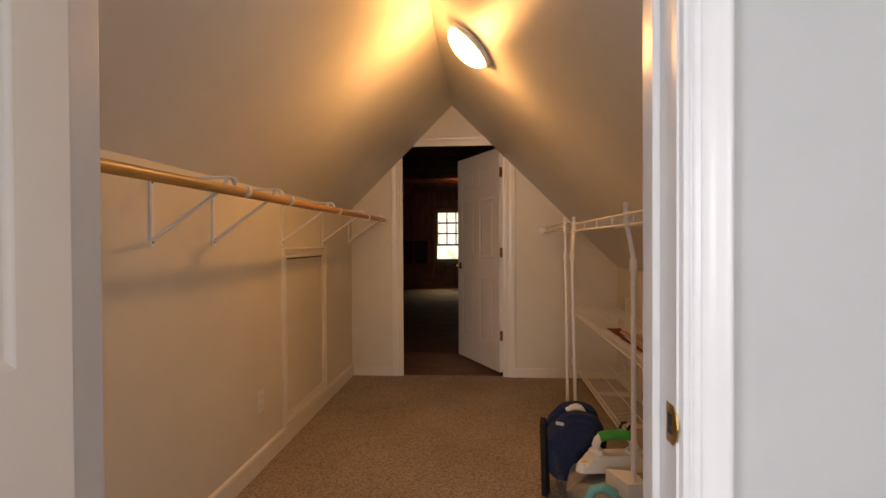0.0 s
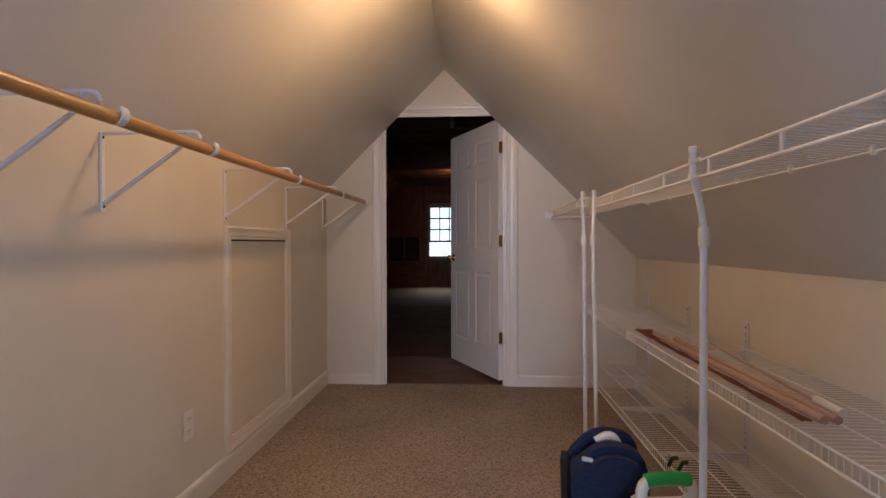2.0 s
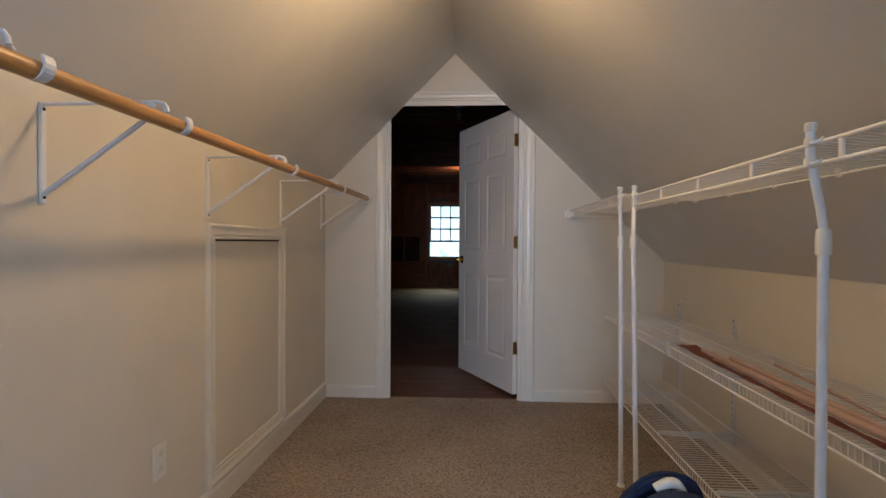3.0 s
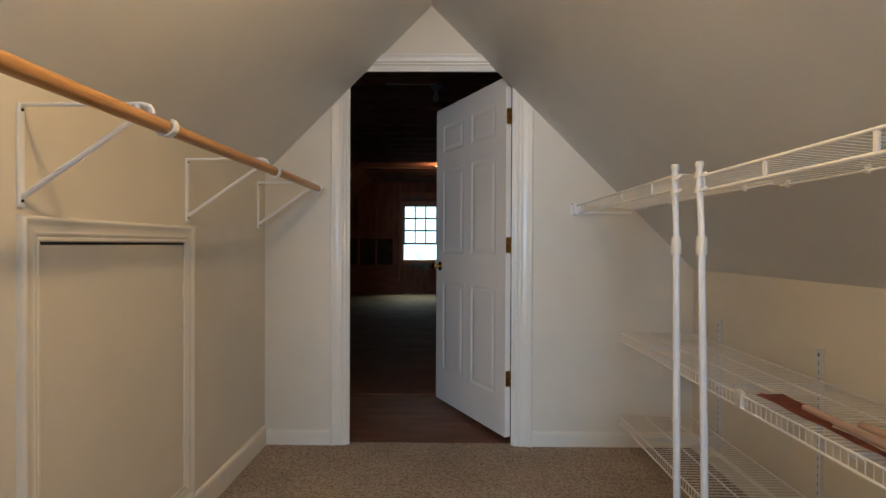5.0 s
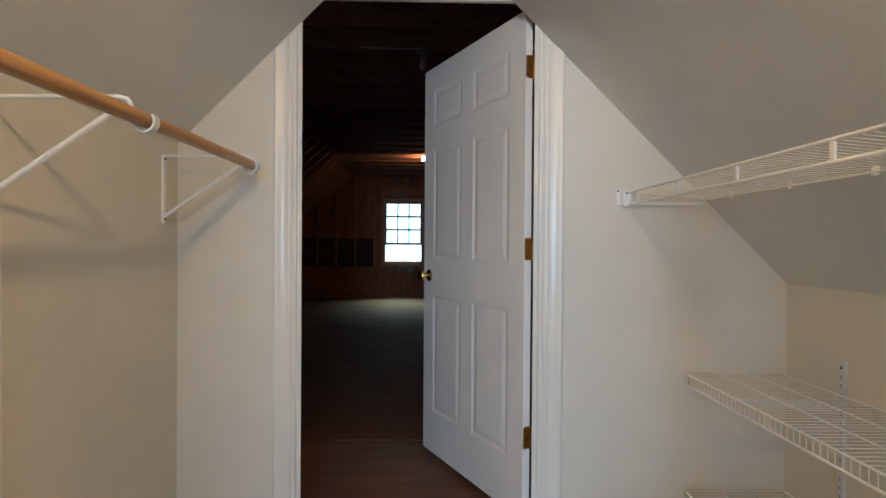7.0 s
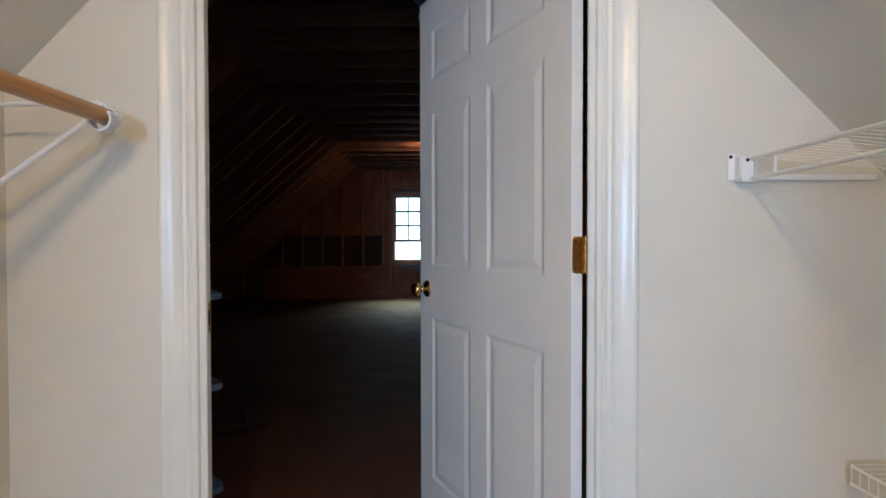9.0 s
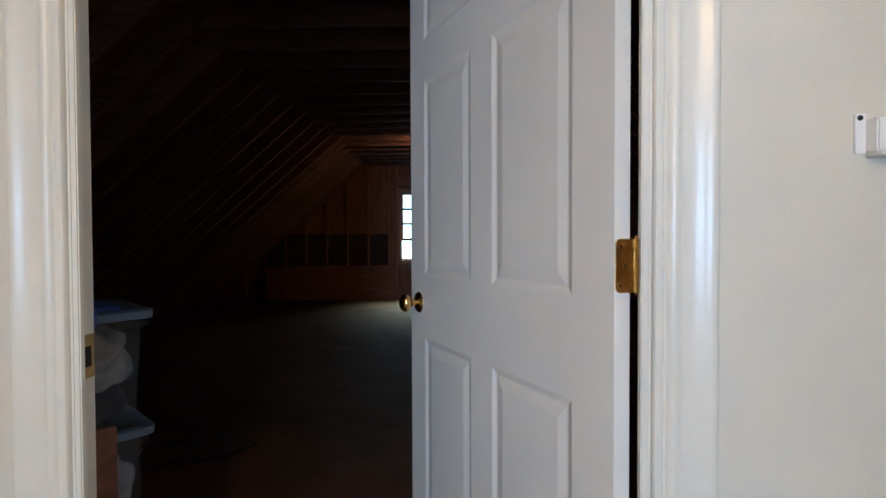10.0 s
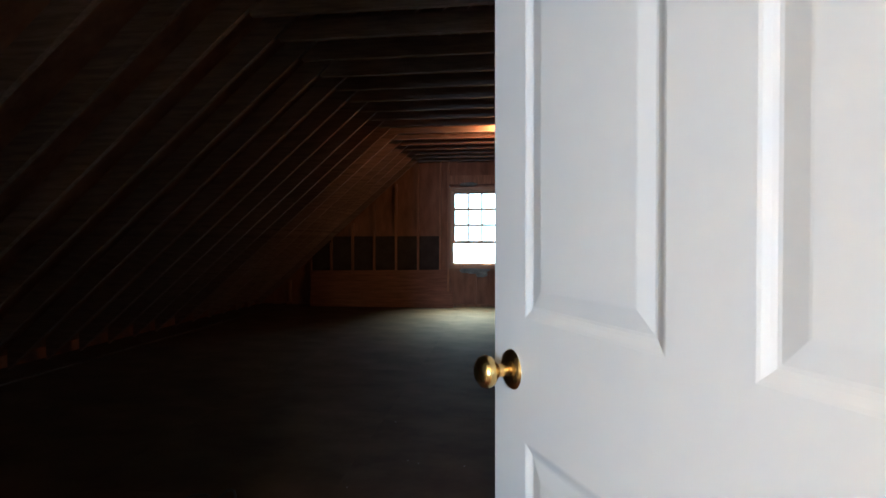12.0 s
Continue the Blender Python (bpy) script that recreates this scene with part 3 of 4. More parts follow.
def rod_bracket(y, off=0.046):
    b = empty("rod_bracket", (LW, y, 1.24), "white enamelled steel shelf-and-rod bracket screwed to the wall", "bracket", "rod brackets")
    L = lambda x, z: (x - LW, 0, z - 1.24)
    part("upright", box(0, 0.009, -0.0095, 0.0095, -0.018, 0.235, 0.002), M_STEEL, b)
    arm = [L(LW + 0.004, 1.470), L(RX - 0.09, 1.472), L(RX - 0.035, 1.473), L(RX - 0.016, 1.468), L(RX - 0.009, 1.459), L(RX - 0.007, RZ + 0.0195)]
    part("arm", tube(arm, 0.005, 8), M_STEEL, b, smooth=True)
    part("brace", tube([L(LW + 0.004, 1.245), L(LW + 0.02, 1.255), L(RX - 0.055, 1.435), L(RX - 0.045, 1.470)], 0.0072, 8), M_STEEL, b, smooth=True)
    hook = bmesh.new()
    ring = []
    for i in range(13):
        a = radians(185 + 215 * i / 12)
        ring.append((RX + (RR + 0.004) * math.cos(a), RZ + (RR + 0.004) * math.sin(a)))
    outer = [(RX + (u - RX) * 1.22, RZ + (v - RZ) * 1.22) for u, v in ring]
    prism([(u - LW, v - 1.24) for u, v in ring + outer[::-1]], "y", off - 0.012, off + 0.012, hook)
    part("rod_hook", hook, M_STEEL, b)
    part("hook_stem", tube([(RX - RR - 0.008 - LW, 0.0, 1.470 - 1.24), (RX - RR - 0.008 - LW, off * 0.65, 1.445 - 1.24), (RX - RR - 0.006 - LW, off, RZ - 1.24)], 0.005, 8), M_STEEL, b)
    for z in (-0.002, 0.218):
        part("screw", lathe([(0, 0.003), (0.0035, 0.0025), (0.0045, 0), (0, 0)], pose(0.009, 0, z, 0, 90, 0), 8), M_DARK, b, "dark screw head")
    return b


first = rod_bracket(1.62)
for y in (2.065, 2.885, 3.70):
    copy_thing(first, pose(LW, y, 1.24))
rod_bracket(4.485, -0.035)
cup = thing("rod_end_cup", lathe([(0, 0), (0.022, 0), (0.022, 0.014), (0.0185, 0.014), (0.0185, 0.004), (0, 0.004)], pose(RX, 4.482, RZ + 0.008, 90, 0, 0), 20), M_STEEL, "white plastic cap on the end of the clothes rod", "rod cap", smooth=True)


# ---- right side: wire shelves ----
def wire_shelf(name, y0, y1, x0, x1, z, lip, label, posts=(), drop=0.0):
    s = empty(name, (x0, y0, z), label, "wire shelf", "wire shelves")
    X = x1 - x0
    Y = y1 - y0
    r = 0.0032
    part("front_rail", tube([(0, 0, 0), (0, Y, 0)], r * (1.5 if posts else 1.1), 8), M_WIRE, s, smooth=True)
    part("lower_rail", tube([(0, 0, -lip), (0, Y, -lip)], r * (1.65 if posts else 1.25), 8), M_WIRE, s, smooth=True)
    part("back_rail", tube([(X, 0, -0.004 - drop), (X, Y, -0.004 - drop)], r, 8), M_WIRE, s, smooth=True)
    for k in (() if posts else (0.36, 0.68)):
        part("cross_rail", tube([(X * k, 0, -0.0055 - drop * k), (X * k, Y, -0.0055 - drop * k)], r, 8), M_WIRE, s, smooth=True)
    bm = bmesh.new()
    n = int(Y / 0.0254)
    for i in range(n + 1):
        y = Y * i / n
        tube([(-0.003, y, 0.0042 if posts else 0.003), (X, y, -drop)], 0.0013, 5, bm)
        if not posts:
            tube([(0, y, 0.002), (0.001, y, -lip)], 0.0016, 5, bm)
    grid = part("wire_deck", bm, M_WIRE, s)
    tagged(grid, kind="stuff")
    for y in posts:
        part("lip_post", box(-0.003, 0.003, y - y0 - 0.0065, y - y0 + 0.0065, -lip, 0, 0.001), M_WIRE, s)
    if posts:
        for y in np.arange(0.16, Y, 0.31):
            part("wall_clip", box(X - 0.006, X + 0.006, y - 0.008, y + 0.008, -drop - 0.012, -drop + 0.012, 0.003), M_WIRE, s)
    return s


wire_shelf("wire_shelf", 3.305, 4.572, 0.60, 0.900, 1.360, 0.045, "white vinyl-coated wire shelf with a hanging lip under the slope", (3.523, 3.847, 4.166, 4.49), 0.022)
wire_shelf("wire_shelf", 0.91, 3.275, 0.640, 0.905, 1.347, 0.045, "long white vinyl-coated wire shelf with a hanging lip under the slope", (1.23, 1.565, 1.90, 2.24, 2.575, 2.91, 3.22), 0.020)
wire_shelf("wire_shelf", 0.76, 4.572, 0.836, 1.236, 0.644, 0.042, "white wire shelf at knee-wall height carrying dowels")
wire_shelf("wire_shelf", 0.76, 4.572, 0.836, 1.236, 0.180, 0.042, "empty white wire shelf close to the floor")

# the top shelf's end bracket
endb = thing("shelf_end_bracket", box(0.572, 0.606, Y1 - 0.028, Y1, 1.312, 1.365, 0.003), M_WIRE, "white plastic end bracket holding the wire shelf to the wall", "bracket")
part("arm", box(0.606, 0.90, Y1 - 0.014, Y1, 1.312, 1.326, 0.002), M_WIRE, endb)
part("flange", box(0.556, 0.573, Y1 - 0.004, Y1, 1.312, 1.375, 0.001), M_WIRE, endb)
part("screw", lathe([(0, 0.003), (0.004, 0.002), (0.0045, 0), (0, 0)], pose(0.563, Y1 - 0.004, 1.368, 90, 0, 0), 8), M_DARK, endb, "dark screw head")
part("screw", lathe([(0, 0.003), (0.004, 0.002), (0.0045, 0), (0, 0)], pose(0.589, Y1 - 0.028, 1.3575, 90, 0, 0), 8), M_DARK, endb, "dark screw head")
part("channel", box(0.606, 0.612, Y1 - 0.030, Y1, 1.310, 1.362, 0.0015), M_WIRE, endb)
part("foot_lip", box(0.574, 0.616, Y1 - 0.034, Y1, 1.307, 1.313, 0.0015), M_WIRE, endb)


def support_pole(x, y, lean, label, splay=0.0):
    p = empty("support_pole", (x, y, 0), label, "support pole", "shelf support poles")
    part("lower_tube", tube([(splay, 0, 0.012), (0, 0, 1.12)], 0.0108, 14), M_STEEL, p, smooth=True)
    part("collar", lathe([(0.0108, 1.108), (0.0150, 1.108), (0.0158, 1.111), (0.0158, 1.150), (0.0148, 1.154), (0.0148, 1.160), (0.0135, 1.164), (0.009, 1.164)], None, 20), M_WHITEP, p, smooth=True)
    part("upper_tube", tube([(0, 0, 1.10), (0, 0, 1.16), (lean[0] * 0.25, lean[1] * 0.25, 1.21), (lean[0] * 0.92, lean[1] * 0.92, 1.305), (*lean, 1.325), (*lean, 1.385)], 0.0095, 14), M_STEEL, p, smooth=True)
    m = Matrix.Translation((*lean, 0))
    part("cap", lathe([(0.0, 1.392), (0.010, 1.3915), (0.0125, 1.389), (0.0125, 1.374), (0.0115, 1.372), (0.0, 1.372)], m, 16), M_WHITEP, p, smooth=True)
    for z in (1.305, 1.349):
        clip_part = part("rail_clip", lathe([(0.0095, z - 0.010), (0.0125, z - 0.0095), (0.0128, z + 0.0095), (0.0095, z + 0.010)], m, 16), M_WHITEP, p, smooth=True)
        part("clip_hook", tube([(lean[0] - 0.004, lean[1] - 0.012, z - 0.003), (lean[0] - 0.010, lean[1] - 0.024, z - 0.006), (lean[0], lean[1] - 0.030, z - 0.001), (lean[0] + 0.008, lean[1] - 0.028, z + 0.005)], 0.0042, 8), M_WHITEP, clip_part, smooth=True)
        part("clip_screw", lathe([(0, 0.004), (0.0028, 0.003), (0.003, 0), (0, 0)], pose(lean[0] + 0.010, lean[1] - 0.008, z, 90, 0, 60), 8), M_DARK, clip_part)
    part("foot", lathe([(0, 0), (0.018, 0), (0.018, 0.006), (0.0135, 0.014), (0, 0.014)], Matrix.Translation((splay, 0, 0)), 16), M_WHITEP, p, smooth=True)
    return p


support_pole(0.662, 1.985, (-0.03, 0.0), "white telescopic shelf pole with a bent top standing on carpet")
support_pole(0.592, 3.295, (-0.006, 0.0), "straight white telescopic shelf pole standing on carpet", 0.010)
support_pole(0.612, 3.17, (0.018, 0.055), "white telescopic shelf pole with a bent top standing on carpet", 0.022)


# slotted standards with brackets on the knee wall
def standard(y):
    s = empty("wall_standard", (RW, y, 0.10), "slotted white steel wall standard carrying shelf brackets", "shelf standard", "wall standards")
    part("channel", box(-0.012, 0, -0.014, 0.014, 0, 0.66, 0.001), M_GALV, s)
    part("screw", lathe([(0, 0.002), (0.004, 0.0015), (0.005, 0), (0, 0)], pose(-0.012, 0, 0.635, 0, -90, 0), 8), M_DARK, s, "dark screw head")
    for i in range(20):
        part("slot", box(-0.0124, -0.012, -0.0022, 0.0022, 0.02 + 0.032 * i, 0.036 + 0.032 * i), M_SLOTG, s)
    for z in (0.634, 0.170):
        zz = z - 0.10
        part("arm", prism([(-0.012, zz - 0.006), (-0.38, zz - 0.006), (-0.39, zz - 0.014), (-0.38, zz - 0.022), (-0.012, zz - 0.055)], "y", -0.004, 0.004), M_GALV, s, "grey steel shelf arm")
    return s


one = standard(0.92)
for y in (1.56, 2.92, 3.575, 4.30):
    copy_thing(one, pose(RW, y, 0.10))

# things lying on the middle shelf
sz = 0.6495
bm = bmesh.new()
n = 24
for i in range(n + 1):
    for k in range(5):
        y = 3.33 - 1.46 * i / n
        w = 0.028 if i > 4 else 0.090
        bm.verts.new((0.862 + w * k / 4, y, sz + 0.006 + 0.005 * math.sin(k * 1.3 + i * 0.9) ** 2))
bm.verts.ensure_lookup_table()
for i in range(n):
    for k in range(4):
        bm.faces.new([bm.verts[j] for j in (i * 5 + k, i * 5 + k + 1, i * 5 + k + 6, i * 5 + k + 5)])
bmesh.ops.solidify(bm, geom=bm.faces[:], thickness=0.006)
thing("leather_strap", bm, M_LEATHER, "long creased red-brown leather strap lying along the wire shelf", "strap", smooth=True)
thing("closet_dowel", tube([(0.918, 3.17, sz + 0.012), (0.919, 1.87, sz + 0.012)], 0.012, 14), M_DOWEL, "pinkish wooden closet dowel lying on the wire shelf", "dowel", "dowels on the shelf", smooth=True)
thing("closet_dowel", tube([(0.966, 3.02, sz + 0.012), (0.952, 1.87, sz + 0.012)], 0.012, 14), M_DOWEL, "pinkish wooden closet dowel lying on the wire shelf", "dowel", "dowels on the shelf", smooth=True)
clip = thing("shelf_joiner", box(0.829, 0.846, 3.348, 3.388, 0.600, 0.658, 0.004), M_WHITEP, "white plastic clip joining two lengths of wire shelf", "shelf clip")
part("screw", lathe([(0, 0.002), (0.003, 0.0015), (0.004, 0), (0, 0)], pose(0.829, 3.368, 0.63, 0, -90, 0), 8), M_GALV, clip)
stick = thing("thin_stick", tube([(1.10, 2.95, sz + 0.007), (1.015, 2.06, sz + 0.007)], 0.006, 10), M_DOWEL, "thin pale wooden stick with a white end lying on the shelf", "stick", smooth=True)
part("tip", tube([(1.015, 2.06, sz + 0.012), (1.005, 1.93, sz + 0.012)], 0.012, 12), M_WHITEP, stick, "white plastic tip", True)
part("wire_hook", tube([(1.10, 2.95, sz + 0.008), (1.105, 2.99, sz + 0.010), (1.13, 3.0, sz + 0.008), (1.14, 2.96, sz + 0.006)], 0.003, 8), M_GALV, stick, "bent wire hook", True)


# ---- the clear box of household things on the carpet ----
def tote(name, at, w, d, h, label, rz=0, lid=None, taper=0.88, group=""):
    t = empty(name, at, label, "storage tote", group, rz)
    bm = bmesh.new()
    def ring(sx, sy, z, c=0.03):
        out = []
        for qx, qy in ((1, 1), (-1, 1), (-1, -1), (1, -1)):
            for a in ((0, 1, 2) if qx * qy > 0 else (2, 1, 0)):
                ang = radians(45 * a)
                out.append((qx * (sx / 2 - c + c * math.cos(ang)), qy * (sy / 2 - c + c * math.sin(ang)), z))
        return [bm.verts.new(v) for v in out]
    rings = [ring(w * taper - 0.01, d * taper - 0.01, 0.003), ring(w * taper, d * taper, 0.012), ring(w, d, h - 0.03), ring(w + 0.03, d + 0.03, h - 0.028), ring(w + 0.03, d + 0.03, h - 0.004), ring(w + 0.022, d + 0.022, h), ring(w - 0.004, d - 0.004, h), ring(w * taper - 0.006, d * taper - 0.006, 0.015)]
    for a, b in zip(rings, rings[1:]):
        for k in range(12):
            bm.faces.new((a[k], a[(k + 1) % 12], b[(k + 1) % 12], b[k]))
    bm.faces.new(rings[0][::-1]), bm.faces.new(rings[-1])
    part("tub", bm, M_TOTE, t, "clear cloudy plastic tub", True)
    if lid:
        bm = bmesh.new()
        rr = [ring(w + 0.036, d + 0.036, h - 0.012), ring(w + 0.044, d + 0.044, h - 0.010), ring(w + 0.044, d + 0.044, h + 0.008), ring(w + 0.03, d + 0.03, h + 0.014), ring(w - 0.03, d - 0.03, h + 0.013), ring(w - 0.05, d - 0.05, h + 0.004)]
        for a, b in zip(rr, rr[1:]):
            for k in range(12):
                bm.faces.new((a[k], a[(k + 1) % 12], b[(k + 1) % 12], b[k]))
        bm.faces.new(rr[-1]), bm.faces.new(rr[0][::-1])
        part("lid", bm, lid, t, "snap-on plastic lid", True)
    return t


tote("storage_tote", (0.585, 2.20, 0), 0.40, 0.66, 0.22, "open clear plastic tote full of household things on the carpet", 0)


def blob(sx, sy, sz_, seed, rough=0.25, m=None, sub=3):
    bm = bmesh.new()
    bmesh.ops.create_icosphere(bm, subdivisions=sub, radius=1)
    for v in bm.verts:
        k = 1 + rough * noise.noise(v.co * 1.7 + Vector((seed, seed * 0.7, 0)))
        v.co = Vector((v.co.x * sx, v.co.y * sy, v.co.z * sz_)) * k
    if m:
        bm.transform(m)
    return bm


# navy padded seat standing on edge in the tote
bm = bmesh.new()
out = []
for i in range(28):
    a = math.tau * i / 28
    rx, rz = 0.142, 0.19
    out.append((rx * math.copysign(abs(math.cos(a)) ** 0.8, math.cos(a)) * (1.0 + 0.05 * math.sin(a)), 0.205 + rz * math.sin(a)))
seat_m = Matrix.Translation((0.44, 2.46, 0.03)) @ pose(0, 0, 0, 14, 12, 8)
prism(out, "y", -0.055, 0.03, bm)
bmesh.ops.bevel(bm, geom=[e for e in bm.edges if abs(e.verts[0].co.y - e.verts[1].co.y) < 1e-6], offset=0.026, segments=4, affect="EDGES")
bm.transform(seat_m)
pad = thing("padded_seat", bm, M_NAVY, "navy blue padded fabric seat standing in the tote", "padded seat", smooth=True)
back = [(x * 0.97, z + 0.012) for x, z in out]
bm = prism(back, "y", 0.055, 0.085)
bmesh.ops.bevel(bm, geom=[e for e in bm.edges if abs(e.verts[0].co.y - e.verts[1].co.y) < 1e-6], offset=0.010, segments=2, affect="EDGES")
bm.transform(seat_m)
part("rear_pad", bm, M_NAVY, pad, smooth=True)
bm = tube([(-0.065 + 0.085 * i / 8, 0.035, 0.362 + 0.032 * math.sin(math.pi * i / 8)) for i in range(9)], 0.017, 10)
bm.transform(seat_m)
part("handle", bm, M_WHITEP, pad, "white plastic handle in the gap", True)
bm = box(-0.128, -0.088, -0.040, -0.026, 0.318, 0.332, 0.003)
bm.transform(seat_m)
part("tag", bm, M_WHITEP, pad, "small white tag")
bm = prism([(0, 0), (0.05, 0), (0.035, 0.36), (0.02, 0.385), (0.005, 0.36)], "y", -0.012, 0.012)
bm.transform(Matrix.Translation((0.335, 2.33, 0.004)) @ pose(0, 0, 0, 0, -4, 60))
strap = thing("black_panel", bm, M_DARK, "narrow black plastic panel standing beside the tote", "plastic panel")

# white sewing-case-like machine with a green grip
cm = Matrix.Translation((0.636, 2.19, 0.205)) @ pose(0, 0, 0, 0, 0, 6)
case = empty("carry_case", (0, 0, 0), "white plastic carrier with a bright green grip on the tote", "carrier")
case.matrix_world = cm
prof = [(-0.155, 0.0), (0.155, 0.0), (0.150, 0.025), (0.115, 0.05), (0.105, 0.075), (-0.105, 0.075), (-0.115, 0.05), (-0.150, 0.025)]
bm = prism(prof, "y", -0.05, 0.05)
bmesh.ops.bevel(bm, geom=bm.edges[:], offset=0.006, segments=2, affect="EDGES")
part("body", bm, M_WHITEP, case, smooth=True)
for sx in (-1, 1):
    part("post", tube([(sx * 0.085, 0, 0.07), (sx * 0.085, 0, 0.115), (sx * 0.078, 0, 0.135), (sx * 0.062, 0, 0.148)], 0.019, 14), M_WHITEP, case, smooth=True)
    part("collar", lathe([(0.034, 0.055), (0.034, 0.088), (0.028, 0.094), (0.019, 0.096)], Matrix.Translation((sx * 0.085, 0, 0)), 18), M_WHITEP, case, smooth=True)
    part("foot_knob", lathe([(0.0, 0.045), (0.018, 0.04), (0.028, 0.025), (0.03, 0.0), (0, 0)], Matrix.Translation((sx * 0.15, -0.01, 0.0)), 16), M_WHITEP, case, smooth=True)
part("grip", tube([(-0.072, 0, 0.147), (-0.045, 0, 0.153), (0.0, 0, 0.156), (0.045, 0, 0.154), (0.072, 0, 0.148)], 0.022, 16), M_GREEN, case, "bright green rounded grip", True)

# smaller things in and by the tote
thing("paper_bag", prism([(0.575, 2.10), (0.69, 2.08), (0.71, 1.96), (0.63, 1.95)], "z", 0.17, 0.245), M_PAPER, "white folded paper packet on the tote", "paper packet")
bm = tube([(0.49, 1.98, 0.10), (0.475, 1.98, 0.16), (0.495, 1.98, 0.205), (0.54, 1.98, 0.215), (0.58, 1.98, 0.195), (0.585, 1.98, 0.13)], 0.021, 12)
thing("teal_handle", bm, M_TEAL, "teal curved plastic handle sticking out of the tote", "handle", smooth=True)
bm = lathe([(0, 0), (0.05, 0), (0.056, 0.01), (0.056, 0.05), (0.05, 0.058), (0, 0.058)], Matrix.Translation((0.735, 2.04, 0.17)) @ pose(0, 0, 0, 60, 0, 20), 24)
disc = thing("round_gauge", bm, M_WHITEP, "round white plastic unit with a dark face", "gauge", smooth=True)
part("face", lathe([(0, 0.0605), (0.04, 0.0605), (0.042, 0.058), (0, 0.058)], Matrix.Translation((0.735, 2.04, 0.17)) @ pose(0, 0, 0, 60, 0, 20), 24), M_NAVY, disc, "dark round face")
bm = box(0.60, 0.74, 2.36, 2.48, 0.15, 0.345, 0.012)
jug = thing("clear_container", bm, M_TOTE, "small cloudy clear container inside the tote", "container")
for k, (x, z) in enumerate(((0.70, 0.37), (0.735, 0.355))):
    part("clasp", tube([(x, 2.36, z - 0.04), (x + 0.012, 2.355, z - 0.01), (x + 0.03, 2.35, z - 0.006)], 0.007, 8), M_DARK, jug, "black clasp", True)
thing("packed_clothes", blob(0.15, 0.27, 0.085, 3.0, 0.3, Matrix.Translation((0.585, 2.19, 0.10))), M_CLOTH, "grey crumpled cloth packed in the tote", "cloth", smooth=True)

# ---- attic: roof, rafters, collar ties, gable and window ----
JX, JZ = -1.81, 2.60                  # where rafters meet the collar ties
PITCH = radians(41)
RIDGE = JZ + (AX - JX) * math.tan(PITCH)
EAVE = JX - JZ / math.tan(PITCH)


def roof_side(sign, name):
    def X(x):
        return x if sign > 0 else 2 * AX - x
    d = 0.15 / math.cos(PITCH)
    bm = prism([(X(EAVE - 0.25), d - 0.25 * math.tan(PITCH)), (X(AX), RIDGE + d), (X(AX), RIDGE + d + 0.03), (X(EAVE - 0.25), d + 0.03 - 0.25 * math.tan(PITCH))], "y", Y1 + 0.05, GY + 0.15)
    roof = structure(name, bm, M_SHEATH, "dark plywood roof sheathing over bare rafters", "roof")
    prof = [(X(EAVE), 0.0), (X(AX), RIDGE), (X(AX), RIDGE + d), (X(EAVE), d)]
    base = mesh("rafter", prism(prof, "y", -0.019, 0.019), M_RAFTER)
    for i in range(23):
        r = new("rafter", base)
        r.location = (0, 4.76 + 0.413 * i, 0)
        r.parent = roof
    return roof


left_roof = roof_side(1, "roof_1")
roof_side(-1, "roof_2")
tie = mesh("collar_tie", box(JX + 0.02, 2 * AX - JX - 0.02, 0.0195, 0.0575, JZ - 0.004, JZ + 0.135), M_RAFTER)
for i in range(23):
    c = new("collar_tie", tie)
    c.location = (0, 4.76 + 0.413 * i, 0)
    c.parent = left_roof
structure("wall_eave_left", box(EAVE - 0.2, EAVE - 0.1, Y1 + 0.05, GY, -0.1, 0.25), M_SHEATH, "dark board closing the eave", "wall")
structure("floor_edge", box(-4.385, -4.335, Y1 + 0.06, GY - 0.1, -0.006, 0.018, 0.002), M_FELT, "dull board edge where the attic floor ends at the eave", "trim")
structure("wall_eave_right", box(2 * AX - EAVE + 0.1, 2 * AX - EAVE + 0.2, Y1 + 0.05, GY, -0.1, 0.25), M_SHEATH, "dark board closing the eave", "wall")

WX0, WX1, WZ0, WZ1 = -1.215, -0.37, 0.745, 2.12
bm = pierced(-5.6, 5.0, -0.1, 4.3, GY, GY + 0.02, WX0, WX1, WZ1)
box(WX0, WX1, GY, GY + 0.02, -0.1, WZ0, bm=bm)
gable = structure("wall_gable", bm, M_SHEATH, "reddish plywood gable sheathing between bare studs", "wall")
for i, x in enumerate((-4.28, -3.87, -3.47, -3.06, -2.65, -2.24, -1.83, -1.42, -1.27, -0.315, -0.17, 0.24, 0.65, 1.06, 1.47, 1.88, 2.29, 2.7)):
    top = min(RIDGE, JZ + (AX - JX) * math.tan(PITCH) - abs(x - AX) * math.tan(PITCH))
    if top > 0.2:
        part("stud", box(x - 0.019, x + 0.019, GY - 0.09, GY - 0.001, 0.04, top), M_STUD, gable)
part("bottom_plate", box(-4.6, 4.1, GY - 0.09, GY - 0.001, 0.0, 0.038), M_STUD, gable)
part("header", box(WX0 - 0.036, WX1 + 0.036, GY - 0.088, GY - 0.002, WZ1 + 0.08, WZ1 + 0.24), M_STUD, gable)
part("rough_sill", box(WX0 - 0.036, WX1 + 0.036, GY - 0.088, GY - 0.002, WZ0 - 0.10, WZ0 - 0.062), M_STUD, gable)
